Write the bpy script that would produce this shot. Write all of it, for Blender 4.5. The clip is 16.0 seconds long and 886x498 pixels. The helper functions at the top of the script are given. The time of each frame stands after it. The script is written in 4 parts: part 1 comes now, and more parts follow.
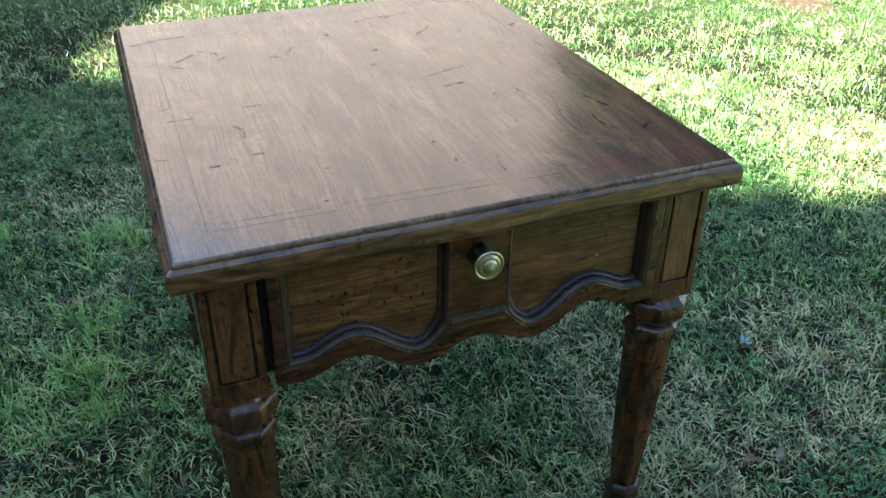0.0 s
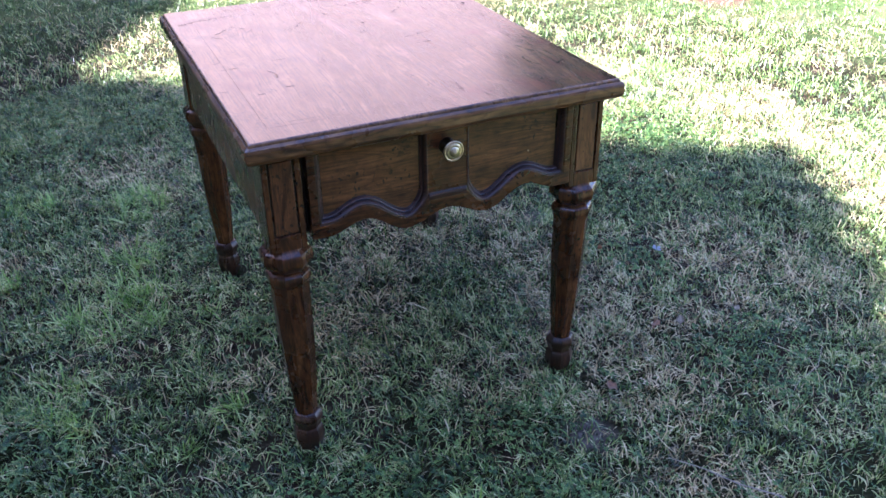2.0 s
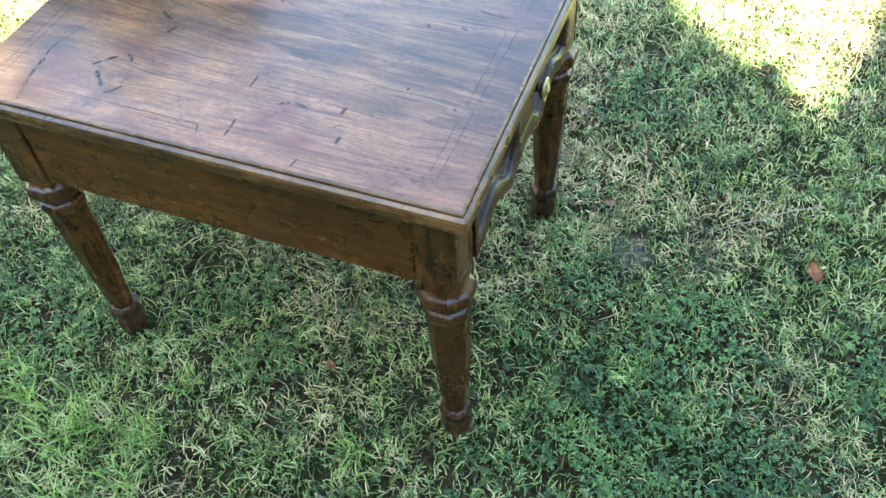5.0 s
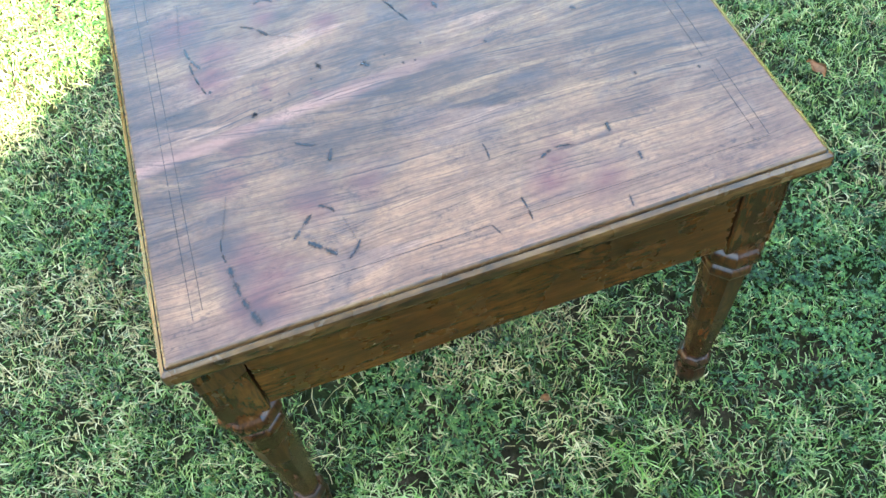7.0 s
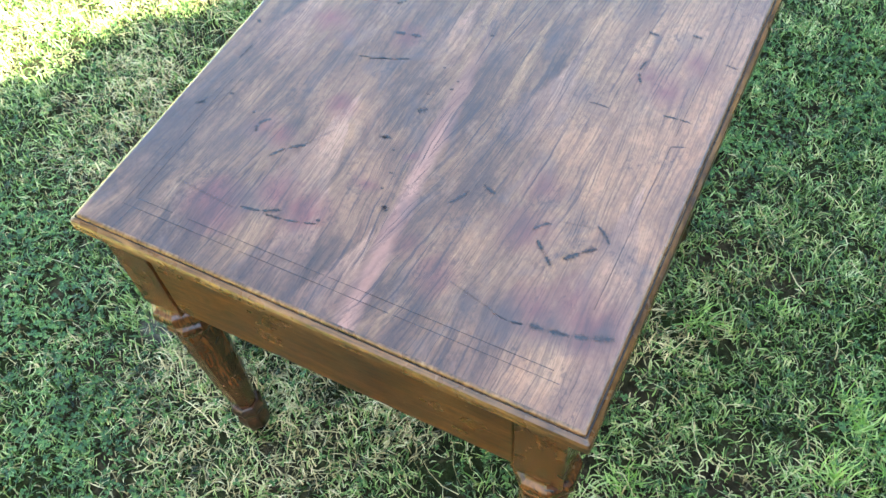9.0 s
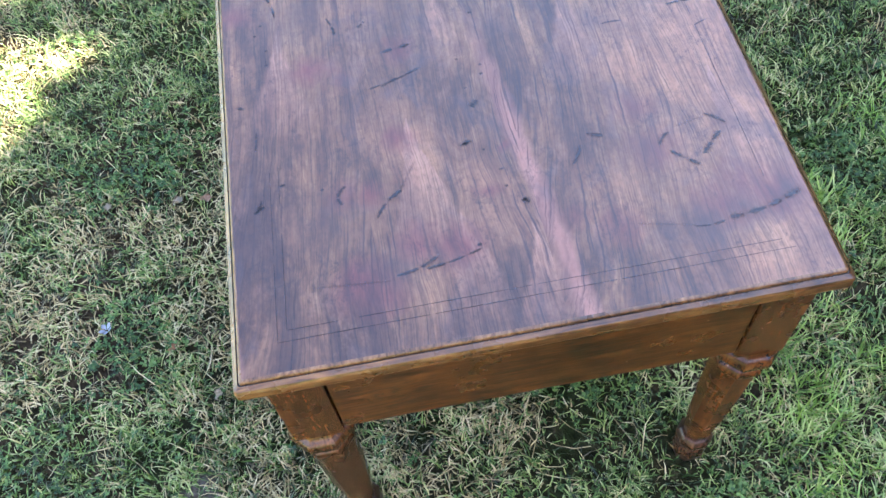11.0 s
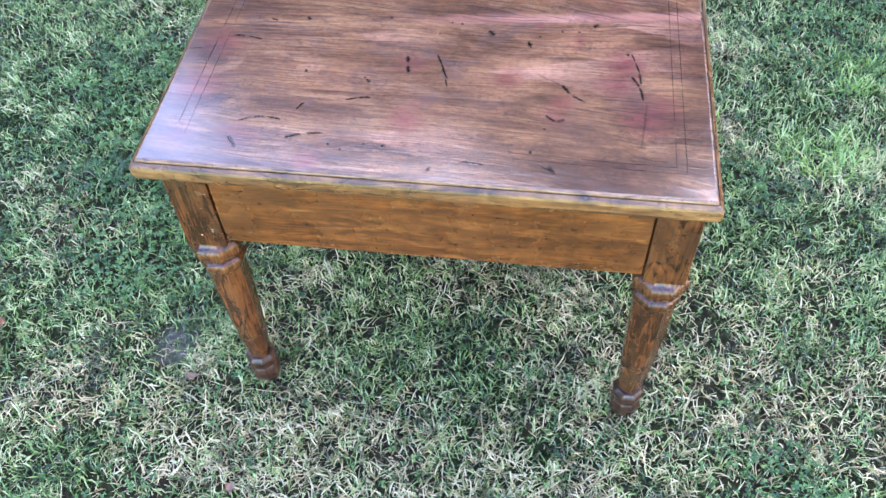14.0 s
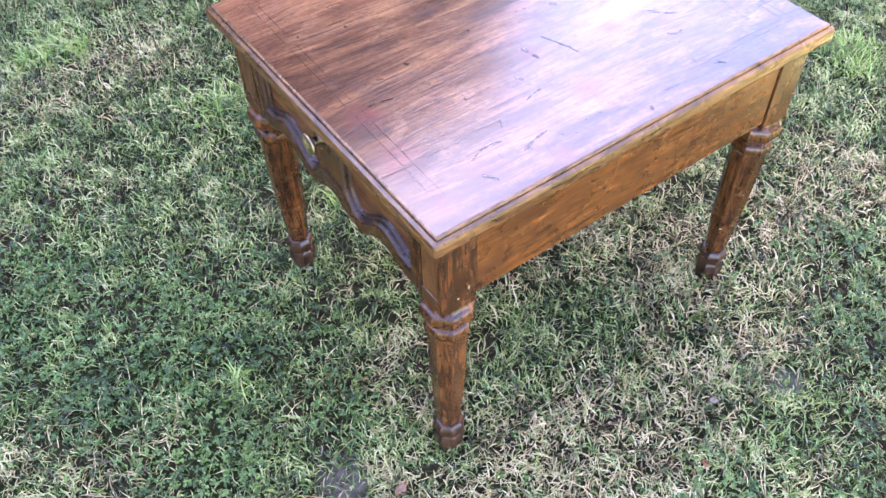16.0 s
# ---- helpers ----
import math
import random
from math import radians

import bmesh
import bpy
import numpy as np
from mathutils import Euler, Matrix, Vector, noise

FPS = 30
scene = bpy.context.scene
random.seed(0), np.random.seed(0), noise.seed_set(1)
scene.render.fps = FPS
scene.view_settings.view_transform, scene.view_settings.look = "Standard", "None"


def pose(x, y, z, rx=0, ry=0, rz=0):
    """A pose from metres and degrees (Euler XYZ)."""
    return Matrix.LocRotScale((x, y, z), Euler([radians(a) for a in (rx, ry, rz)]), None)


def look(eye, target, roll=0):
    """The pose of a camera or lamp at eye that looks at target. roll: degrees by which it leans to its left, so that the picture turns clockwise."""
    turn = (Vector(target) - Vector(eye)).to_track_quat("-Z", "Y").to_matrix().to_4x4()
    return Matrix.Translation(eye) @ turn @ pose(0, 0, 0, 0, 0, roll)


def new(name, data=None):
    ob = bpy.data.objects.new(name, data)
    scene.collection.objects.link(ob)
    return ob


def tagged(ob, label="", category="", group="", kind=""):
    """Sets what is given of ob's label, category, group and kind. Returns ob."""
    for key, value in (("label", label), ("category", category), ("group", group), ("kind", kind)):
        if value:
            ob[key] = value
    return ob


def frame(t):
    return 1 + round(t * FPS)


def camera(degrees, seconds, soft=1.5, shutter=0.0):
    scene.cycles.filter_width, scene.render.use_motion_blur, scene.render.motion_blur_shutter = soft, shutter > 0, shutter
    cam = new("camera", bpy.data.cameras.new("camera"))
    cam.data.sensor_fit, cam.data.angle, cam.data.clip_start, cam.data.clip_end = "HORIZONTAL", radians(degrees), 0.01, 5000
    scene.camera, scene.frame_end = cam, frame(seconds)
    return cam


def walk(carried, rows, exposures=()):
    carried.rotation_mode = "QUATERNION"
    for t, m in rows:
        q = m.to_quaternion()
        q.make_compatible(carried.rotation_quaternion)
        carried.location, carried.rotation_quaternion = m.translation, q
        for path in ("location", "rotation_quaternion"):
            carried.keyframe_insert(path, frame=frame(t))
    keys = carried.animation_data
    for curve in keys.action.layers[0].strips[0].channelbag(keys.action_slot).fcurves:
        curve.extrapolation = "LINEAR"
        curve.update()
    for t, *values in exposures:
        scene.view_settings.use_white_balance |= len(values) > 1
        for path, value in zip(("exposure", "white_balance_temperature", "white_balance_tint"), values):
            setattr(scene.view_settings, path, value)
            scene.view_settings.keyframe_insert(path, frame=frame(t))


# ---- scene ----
cam = camera(54.1, 16.0, soft=1.5)
PATH = [
    (0, (-0.283, -0.938, 0.924), (0.338, 0.638, -0.14), 0.4),
    (0.5, (-0.317, -1.017, 0.915), (0.287, 0.592, -0.108), -0.2),
    (1, (-0.416, -1.137, 0.954), (0.227, 0.468, -0.052), -0.7),
    (1.5, (-0.457, -1.245, 0.962), (0.261, 0.334, -0.034), -0.1),
    (2, (-0.459, -1.313, 0.979), (0.247, 0.251, -0.047), -0.6),
    (2.5, (-0.528, -1.299, 1.116), (0.161, 0.167, -0.058), -3.4),
    (3, (-0.651, -1.188, 1.24), (0.154, 0.129, -0.031), -4.8),
    (3.2, (-0.673, -1.142, 1.256), (0.191, 0.111, -0.042), -4.8),
    (5.3, (-0.807, -0.425, 1.171), (0.362, -0.002, -0.395), -4.3),
    (5.5, (-0.783, -0.362, 1.164), (0.377, 0.041, -0.415), -5.3),
    (6, (-0.702, -0.187, 1.18), (0.422, 0.117, -0.446), -7.9),
    (6.5, (-0.673, -0.037, 1.181), (0.439, 0.044, -0.479), -9.8),
    (7, (-0.685, 0.13, 1.208), (0.414, -0.059, -0.452), -10.0),
    (7.5, (-0.624, 0.267, 1.205), (0.431, -0.126, -0.448), -9.9),
    (8, (-0.509, 0.407, 1.218), (0.399, -0.217, -0.451), -9.3),
    (8.2, (-0.473, 0.471, 1.217), (0.366, -0.253, -0.448), -9.0),
    (10.3, (-0.121, 0.644, 1.221), (0.183, -0.405, -0.454), -9.8),
    (10.5, (-0.041, 0.644, 1.221), (0.186, -0.413, -0.461), -10.0),
    (11, (0.103, 0.648, 1.229), (0.037, -0.402, -0.472), -7.3),
    (11.5, (0.3, 0.706, 1.25), (-0.048, -0.335, -0.421), -5.7),
    (12, (0.442, 0.655, 1.234), (-0.144, -0.311, -0.416), -4.4),
    (12.5, (0.573, 0.501, 1.232), (-0.195, -0.307, -0.429), -4.5),
    (13, (0.684, 0.374, 1.23), (-0.228, -0.242, -0.44), -4.6),
    (13.5, (0.837, 0.256, 1.254), (-0.255, -0.125, -0.377), -3.6),
    (14, (0.901, 0.131, 1.238), (-0.317, -0.073, -0.336), -2.8),
    (14.5, (0.898, -0.074, 1.233), (-0.353, -0.095, -0.328), -3.0),
    (15, (0.91, -0.277, 1.231), (-0.335, -0.012, -0.311), -2.1),
    (15.5, (0.917, -0.5, 1.266), (-0.261, 0.044, -0.256), -1.3),
    (16, (0.779, -0.66, 1.227), (-0.304, 0.082, -0.282), -1.6),
]
# rows between the stretches, where the camera swings round the corners
SWING = [
    (4.25, (-0.8, -0.83, 1.225), (0.29, 0.05, -0.22), -5.6),
    (9.25, (-0.292, 0.607, 1.222), (0.25, -0.375, -0.45), -6.4),
]
EXPOSURE = [
    (0, 3.27, 5421, -8), (0.5, 3.34, 5145, 5), (1, 3.40, 4924, 16), (1.5, 3.48, 5112, 30), (2, 3.49, 5203, 33),
    (2.5, 3.57, 5072, 35), (3, 3.85, 5079, 33), (5.5, 4.63, 6776, -9), (6, 4.64, 6841, -11), (6.5, 4.69, 6715, -14),
    (7, 4.82, 6464, -12), (7.5, 4.87, 6635, -11), (8, 4.85, 6743, -13), (10.5, 4.25, 6567, 10), (11, 4.30, 6345, 14),
    (11.5, 4.34, 6759, 20), (12, 4.39, 7092, 18), (12.5, 4.80, 7269, 19), (13, 4.79, 7024, 5), (13.5, 4.91, 6315, 6),
    (14, 5.04, 5784, 21), (14.5, 5.15, 5827, 35), (15, 5.18, 5433, 45), (15.5, 5.04, 5513, 53), (16, 5.07, 6488, 37),
]
walk(cam, [(t, look(eye, target, roll)) for t, eye, target, roll in sorted(PATH + SWING)], EXPOSURE)

# ---- light: low afternoon sun through a tree, open sky ----
SUN_AZ, SUN_EL = radians(172), radians(50)
SUN = Vector((math.cos(SUN_AZ) * math.cos(SUN_EL), math.sin(SUN_AZ) * math.cos(SUN_EL), math.sin(SUN_EL)))
world = bpy.data.worlds.new("world")
scene.world = world
world.use_nodes = True
sky = world.node_tree.nodes.new("ShaderNodeTexSky")
sky.sky_type, sky.sun_disc = "NISHITA", False
sky.sun_elevation, sky.sun_rotation = SUN_EL, math.atan2(SUN.x, SUN.y) % (2 * math.pi)
sky.dust_density = 0.65
world.node_tree.links.new(sky.outputs[0], world.node_tree.nodes["Background"].inputs[0])
world.node_tree.nodes["Background"].inputs[1].default_value = 0.065
sun_data = bpy.data.lights.new("sun", "SUN")
sun_data.energy, sun_data.angle, sun_data.color = 4.25, radians(0.5), (1.0, 0.95, 0.86)
sun_lamp = new("sun", sun_data)
sun_lamp.matrix_world = look(SUN * 20, (0, 0, 0))


# ---- materials ----
class Nodes:
    """A short way to write node trees."""

    def __init__(self, name, rough=0.5, spec=0.5):
        self.mat = bpy.data.materials.new(name)
        self.mat.use_nodes = True
        self.nt = self.mat.node_tree
        self.bsdf = self.nt.nodes["Principled BSDF"]
        self.bsdf.inputs["Roughness"].default_value = rough
        self.bsdf.inputs["Specular IOR Level"].default_value = spec

    def put(self, node, key, value):
        if isinstance(value, bpy.types.NodeSocket):
            self.nt.links.new(value, node.inputs[key])
        elif value is not None:
            node.inputs[key].default_value = value

    def coord(self, kind="Object"):
        return self.nt.nodes.new("ShaderNodeTexCoord").outputs[kind]

    def math(self, op, a, b=None, c=None, clamp=False):
        n = self.nt.nodes.new("ShaderNodeMath")
        n.operation, n.use_clamp = op, clamp
        for i, v in enumerate((a, b, c)):
            self.put(n, i, v)
        return n.outputs[0]

    def split(self, v):
        n = self.nt.nodes.new("ShaderNodeSeparateXYZ")
        self.put(n, 0, v)
        return n.outputs

    def join(self, x, y, z=0.0):
        n = self.nt.nodes.new("ShaderNodeCombineXYZ")
        for i, v in enumerate((x, y, z)):
            self.put(n, i, v)
        return n.outputs[0]

    def scaled(self, v, s):
        n = self.nt.nodes.new("ShaderNodeMapping")
        self.put(n, "Vector", v)
        n.inputs["Scale"].default_value = s
        return n.outputs[0]

    def distance(self, v, place):
        n = self.nt.nodes.new("ShaderNodeVectorMath")
        n.operation = "DISTANCE"
        self.put(n, 0, v)
        n.inputs[1].default_value = place
        return n.outputs["Value"]

    def noise(self, v, scale, detail=3.0, rough=0.55, distort=0.0):
        n = self.nt.nodes.new("ShaderNodeTexNoise")
        for key, value in (("Vector", v), ("Scale", scale), ("Detail", detail), ("Roughness", rough), ("Distortion", distort)):
            self.put(n, key, value)
        return n.outputs[0]

    def wave(self, v, scale, distort, detail=2.0, dscale=1.0):
        n = self.nt.nodes.new("ShaderNodeTexWave")
        for key, value in (("Vector", v), ("Scale", scale), ("Distortion", distort), ("Detail", detail), ("Detail Scale", dscale)):
            self.put(n, key, value)
        return n.outputs["Fac"]

    def ramp(self, fac, *stops):
        n = self.nt.nodes.new("ShaderNodeValToRGB")
        self.put(n, 0, fac)
        e = n.color_ramp.elements
        while len(e) < len(stops):
            e.new(0.5)
        for el, (p, c) in zip(e, stops):
            el.position = p
            el.color = (c, c, c, 1) if isinstance(c, (int, float)) else (*c, 1)
        return n.outputs[0]

    def mix(self, fac, a, b, how="MIX"):
        n = self.nt.nodes.new("ShaderNodeMix")
        n.data_type, n.blend_type = "RGBA", how
        self.put(n, 0, fac)
        for i, v in ((6, a), (7, b)):
            self.put(n, i, (*v, 1) if isinstance(v, tuple) and len(v) == 3 else v)
        return n.outputs[2]

    def island(self):
        return self.nt.nodes.new("ShaderNodeNewGeometry").outputs["Random Per Island"]

    def bump(self, height, strength, distance, socket="Normal"):
        n = self.nt.nodes.new("ShaderNodeBump")
        self.put(n, "Height", height)
        n.inputs["Strength"].default_value, n.inputs["Distance"].default_value = strength, distance
        self.nt.links.new(n.outputs[0], self.bsdf.inputs[socket])

    def out(self, **sockets):
        for key, value in sockets.items():
            self.put(self.bsdf, key.replace("_", " "), value)
        return self.mat


# soft stains in the top: x, y, radius, strength
SMOKE = ((-0.135, 0.25, 0.03, 0.54), (-0.17, 0.254, 0.03, 0.65), (-0.212, 0.243, 0.03, 0.65), (-0.245, 0.225, 0.026, 0.58), (-0.265, 0.18, 0.04, 0.29), (-0.136, 0.15, 0.03, 0.36),
         (-0.235, 0.14, 0.022, 0.43), (0.12, 0.235, 0.035, 0.43), (0.19, 0.17, 0.05, 0.32), (0.25, 0.2, 0.06, 0.29), (-0.03, -0.04, 0.03, 0.32), (-0.143, -0.024, 0.02, 0.36),
         (0.21, -0.1, 0.05, 0.36), (0.23, -0.25, 0.06, 0.29))
ROSY = ((-0.225, 0.205, 0.05, 0.75), (-0.215, 0.125, 0.03, 0.55), (-0.262, 0.285, 0.04, 0.6), (0.085, 0.2, 0.045, 0.45), (0.095, 0.075, 0.045, 0.5), (-0.02, 0.24, 0.04, 0.45), (0.13, -0.12, 0.06, 0.35),
        (0.03, 0.2, 0.05, 0.8), (0.03, 0.15, 0.04, 0.7), (0.08, 0.245, 0.045, 0.6), (-0.14, -0.02, 0.035, 0.6), (0.12, 0.17, 0.03, 0.6))
GOLD = ((-0.16, 0.03, 0.09, 0.6), (-0.17, -0.11, 0.09, 0.55), (-0.23, 0.09, 0.06, 0.8), (-0.203, 0.293, 0.05, 0.8), (-0.253, 0.193, 0.055, 0.85), (-0.25, 0.117, 0.06, 0.85), (-0.25, -0.05, 0.07, 0.8),
        (-0.245, -0.19, 0.06, 0.5), (-0.19, 0.15, 0.04, 0.6), (-0.1, 0.2, 0.07, 0.4), (-0.2, 0.06, 0.12, 0.6), (0.1, -0.2, 0.08, 0.15), (0.1, 0.06, 0.05, 0.3), (0.1, 0.1, 0.035, 0.45), (0.085, 0.125, 0.03, 0.4), (-0.21, 0.0, 0.05, 0.8))
# reddish brown smears about the marks
SMEAR = ((-0.09, 0.235, 0.03, 0.6), (-0.05, 0.215, 0.02, 0.5), (0.1, 0.215, 0.03, 0.8), (0.03, 0.16, 0.014, 0.7), (0.0, 0.115, 0.012, 0.7), (0.13, 0.155, 0.02, 0.7), (-0.234, 0.223, 0.046, 0.95),
         (-0.195, 0.236, 0.035, 0.78), (-0.146, 0.155, 0.038, 0.65), (-0.14, 0.099, 0.03, 0.52), (-0.201, -0.074, 0.032, 0.78), (-0.231, -0.112, 0.027, 0.65), (0.18, -0.028, 0.03, 0.78), (0.066, -0.282, 0.035, 0.78),
         (0.153, -0.287, 0.043, 0.78), (0.226, -0.222, 0.03, 0.65), (0.232, -0.288, 0.03, 0.65), (0.264, -0.134, 0.027, 0.65), (0.151, 0.252, 0.043, 0.91), (0.062, 0.223, 0.035, 0.91), (0.098, 0.089, 0.022, 0.78),
         (0.085, -0.038, 0.027, 0.72), (-0.18, -0.085, 0.022, 0.65), (0.16, 0.145, 0.027, 0.52))
# pale flames in each sheet of the top: across, along, opening, length, weight
FLAMES = ((0.109, 0.04, 0.026, 0.2, 0.95), (0.075, 0.16, 0.03, 0.16, 0.5), (0.012, 0.19, 0.03, 0.16, 0.6), (-0.09, -0.12, 0.025, 0.18, 0.45), (0.06, -0.16, 0.02, 0.16, 0.4))


def veneer():
    """The figured top: slip-matched sheets whose grain runs along y and closes into a fishtail, pale flames, dark mineral streaks and a satin lacquer."""
    n = Nodes("figured_veneer", 0.4, 0.06)
    x, y, z = n.split(n.coord())
    times = lambda v, k: n.math("MULTIPLY", v, k)
    across = n.math("WRAP", n.math("ADD", x, 0.02), 0.159, -0.159)
    off = n.math("ABSOLUTE", across)
    sheet = n.math("MULTIPLY", n.math("GREATER_THAN", across, 0.0), 3.0)
    close = n.math("POWER", n.math("DIVIDE", 0.08, n.math("ADD", off, 0.08)), 1.2)
    u = n.math("ADD", n.math("MULTIPLY_ADD", sheet, 0.41, off), n.math("MULTIPLY", n.math("MULTIPLY", times(y, 0.15), close), n.math("MULTIPLY_ADD", sheet, -0.24, 1.0)))
    warp = n.noise(n.join(times(u, 7.0), times(y, 3.0), sheet), 1.0, 2.0, 0.5, 0.3)
    u2 = n.math("MULTIPLY_ADD", warp, 0.035, u)
    small = n.noise(n.join(times(u, 30.0), times(y, 13.0), sheet), 1.0, 4.0, 0.6)
    u3 = n.math("MULTIPLY_ADD", small, 0.009, u2)
    tiny = n.noise(n.join(times(u, 130.0), times(y, 60.0), sheet), 1.0, 3.0, 0.6)
    u4 = n.math("MULTIPLY_ADD", tiny, 0.0009, u3)
    figure = n.noise(n.join(times(u3, 26.0), times(y, 4.5), sheet), 1.0, 8.0, 0.72, 0.35)
    pores = n.noise(n.join(times(u4, 560.0), times(y, 9.0), 0.0), 1.0, 3.0, 0.7)
    dash = n.noise(n.join(times(u4, 290.0), times(y, 6.5), 3.0), 1.0, 2.0, 0.6)
    lines = n.wave(n.join(n.math("MULTIPLY_ADD", figure, 0.03, u4), times(y, 0.05), sheet), 34.0, 2.0, 3.0, 3.0)
    where = n.noise(n.join(times(x, 10.0), times(y, 7.0), 7.0), 1.0, 4.0, 0.6)
    where = n.math("ADD", where, n.math("MULTIPLY_ADD", n.math("ABSOLUTE", n.math("ADD", x, 0.01)), -1.1, 0.1))
    where = n.math("SUBTRACT", where, n.math("MULTIPLY", n.ramp(n.math("ADD", n.math("MULTIPLY_ADD", small, 0.05, x), 0.5), (0.515, 0.0), (0.545, 1.0)), 0.12))
    fleck = n.noise(n.join(times(x, 74.0), times(y, 46.0), 9.0), 1.0, 3.0, 0.6, 0.4)
    cloud = n.noise(n.scaled(n.coord(), (11.0, 8.0, 1.0)), 1.0, 5.0, 0.65, 0.8)
    grit = n.noise(n.scaled(n.coord(), (210.0, 150.0, 1.0)), 1.0, 3.0, 0.6)
    wobble = n.math("MULTIPLY_ADD", cloud, 0.07, -0.035)

    drift = n.join(n.math("ADD", x, wobble), n.math("SUBTRACT", y, wobble))

    def spots(places):
        total = None
        for px, py, r, a in places:
            one = n.math("MULTIPLY_ADD", n.distance(drift, (px, py, 0.0)), -a / (0.85 * r), a / 0.85)
            total = one if total is None else n.math("MAXIMUM", total, one)
        return n.math("MINIMUM", n.math("MAXIMUM", total, 0.0), 0.92)

    def wedges(places):
        """Pale pointed flames in each sheet: where the point lies across and along, the half width that it opens to in 0.1 m, its length and its weight."""
        total = None
        for pu, py, open_out, length, a in places:
            along = n.math("SUBTRACT", n.math("MULTIPLY_ADD", small, 0.03, y), py + 0.015)
            aside = n.math("ABSOLUTE", n.math("SUBTRACT", n.math("MULTIPLY_ADD", warp, 0.07, across), pu + 0.035))
            room = n.math("SUBTRACT", n.math("MULTIPLY", along, open_out * 10), n.math("MULTIPLY_ADD", tiny, 0.012, aside))
            one = n.math("MULTIPLY", n.math("MULTIPLY_ADD", room, 300.0 * a, 0.4 * a, True), n.math("MULTIPLY_ADD", along, -1.54 / length, 1.54, True))
            total = one if total is None else n.math("MAXIMUM", total, one)
        return total

    col = n.ramp(figure, (0.33, (0.044, 0.0155, 0.008)), (0.46, (0.1, 0.041, 0.0175)), (0.56, (0.17, 0.076, 0.031)), (0.68, (0.29, 0.142, 0.059)))
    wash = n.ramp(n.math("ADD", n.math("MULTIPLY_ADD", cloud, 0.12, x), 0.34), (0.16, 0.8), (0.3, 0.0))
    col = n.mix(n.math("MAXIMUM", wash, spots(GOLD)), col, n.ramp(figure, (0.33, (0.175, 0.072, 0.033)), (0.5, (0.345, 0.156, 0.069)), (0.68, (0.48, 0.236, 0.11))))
    col = n.mix(spots(ROSY), col, n.ramp(figure, (0.33, (0.13, 0.05, 0.022)), (0.6, (0.265, 0.122, 0.055))))
    col = n.mix(wedges(FLAMES), col, n.ramp(figure, (0.33, (0.19, 0.08, 0.042)), (0.6, (0.34, 0.165, 0.09))))
    flame = n.noise(n.join(times(u4, 17.0), times(y, 10.0), 5.0), 1.0, 7.0, 0.68, 0.6)
    col = n.mix(n.ramp(flame, (0.56, 0.0), (0.62, 0.25), (0.72, 0.5)), col, (0.3, 0.15, 0.078))
    col = n.mix(1.0, col, n.ramp(pores, (0.3, 0.42), (0.5, 0.98), (0.7, 1.14)), "MULTIPLY")
    col = n.mix(1.0, col, n.ramp(grit, (0.3, 0.8), (0.6, 1.08)), "MULTIPLY")
    col = n.mix(1.0, col, n.ramp(cloud, (0.33, (0.78, 0.75, 0.75)), (0.5, (0.98, 0.97, 0.97)), (0.68, (1.12, 1.08, 1.06))), "MULTIPLY")
    rim = n.math("MINIMUM", n.math("SUBTRACT", 0.28, n.math("ABSOLUTE", x)), n.math("SUBTRACT", 0.329, n.math("ABSOLUTE", y)))
    rim = n.math("ADD", rim, n.math("MULTIPLY_ADD", cloud, 0.09, -0.045))
    col = n.mix(1.0, col, n.ramp(n.math("MULTIPLY", rim, 8.0), (0.0, (0.74, 0.67, 0.66)), (0.7, (1.0, 1.0, 1.0))), "MULTIPLY")
    dark = (0.03, 0.014, 0.012)
    seam = n.math("ABSOLUTE", n.math("ADD", n.math("MULTIPLY_ADD", small, 0.022, across), n.math("MULTIPLY_ADD", y, 0.1, -0.024)))
    seam = n.math("MULTIPLY", n.ramp(n.math("MULTIPLY", seam, 40.0), (0.15, 0.95), (0.55, 0.0)), n.ramp(n.math("MULTIPLY_ADD", n.math("ADD", y, n.math("MULTIPLY", cloud, 0.2)), 1.0, 0.5), (0.5, 0.0), (0.68, 1.0)))
    col = n.mix(seam, col, n.ramp(figure, (0.33, (0.18, 0.066, 0.04)), (0.6, (0.35, 0.155, 0.094))))
    haze = n.noise(n.scaled(n.coord(), (23.0, 15.0, 1.0)), 1.0, 4.0, 0.6, 0.9)
    col = n.mix(n.ramp(haze, (0.54, 0.0), (0.7, 0.4)), col, (0.076, 0.046, 0.041))
    col = n.mix(spots(SMEAR), col, n.ramp(figure, (0.36, (0.072, 0.019, 0.014)), (0.62, (0.19, 0.05, 0.032))))
    col = n.mix(spots(SMOKE), col, (0.05, 0.024, 0.02))
    col = n.mix(n.math("MULTIPLY", n.ramp(lines, (0.015, 0.6), (0.13, 0.0)), n.ramp(where, (0.48, 0.0), (0.68, 0.65))), col, dark)
    col = n.mix(n.math("MULTIPLY", n.ramp(dash, (0.37, 0.75), (0.43, 0.0)), n.ramp(where, (0.34, 0.35), (0.55, 1.0))), col, dark)
    col = n.mix(n.ramp(fleck, (0.68, 0.0), (0.75, 0.45)), col, dark)
    crack = n.noise(n.join(times(u4, 42.0), times(y, 17.0), 11.0), 1.0, 5.0, 0.6, 0.5)
    crack = n.ramp(n.math("ABSOLUTE", n.math("SUBTRACT", crack, 0.5)), (0.002, 0.35), (0.016, 0.0))
    here = n.noise(n.join(times(x, 19.0), times(y, 15.0), 13.0), 1.0, 3.0, 0.6)
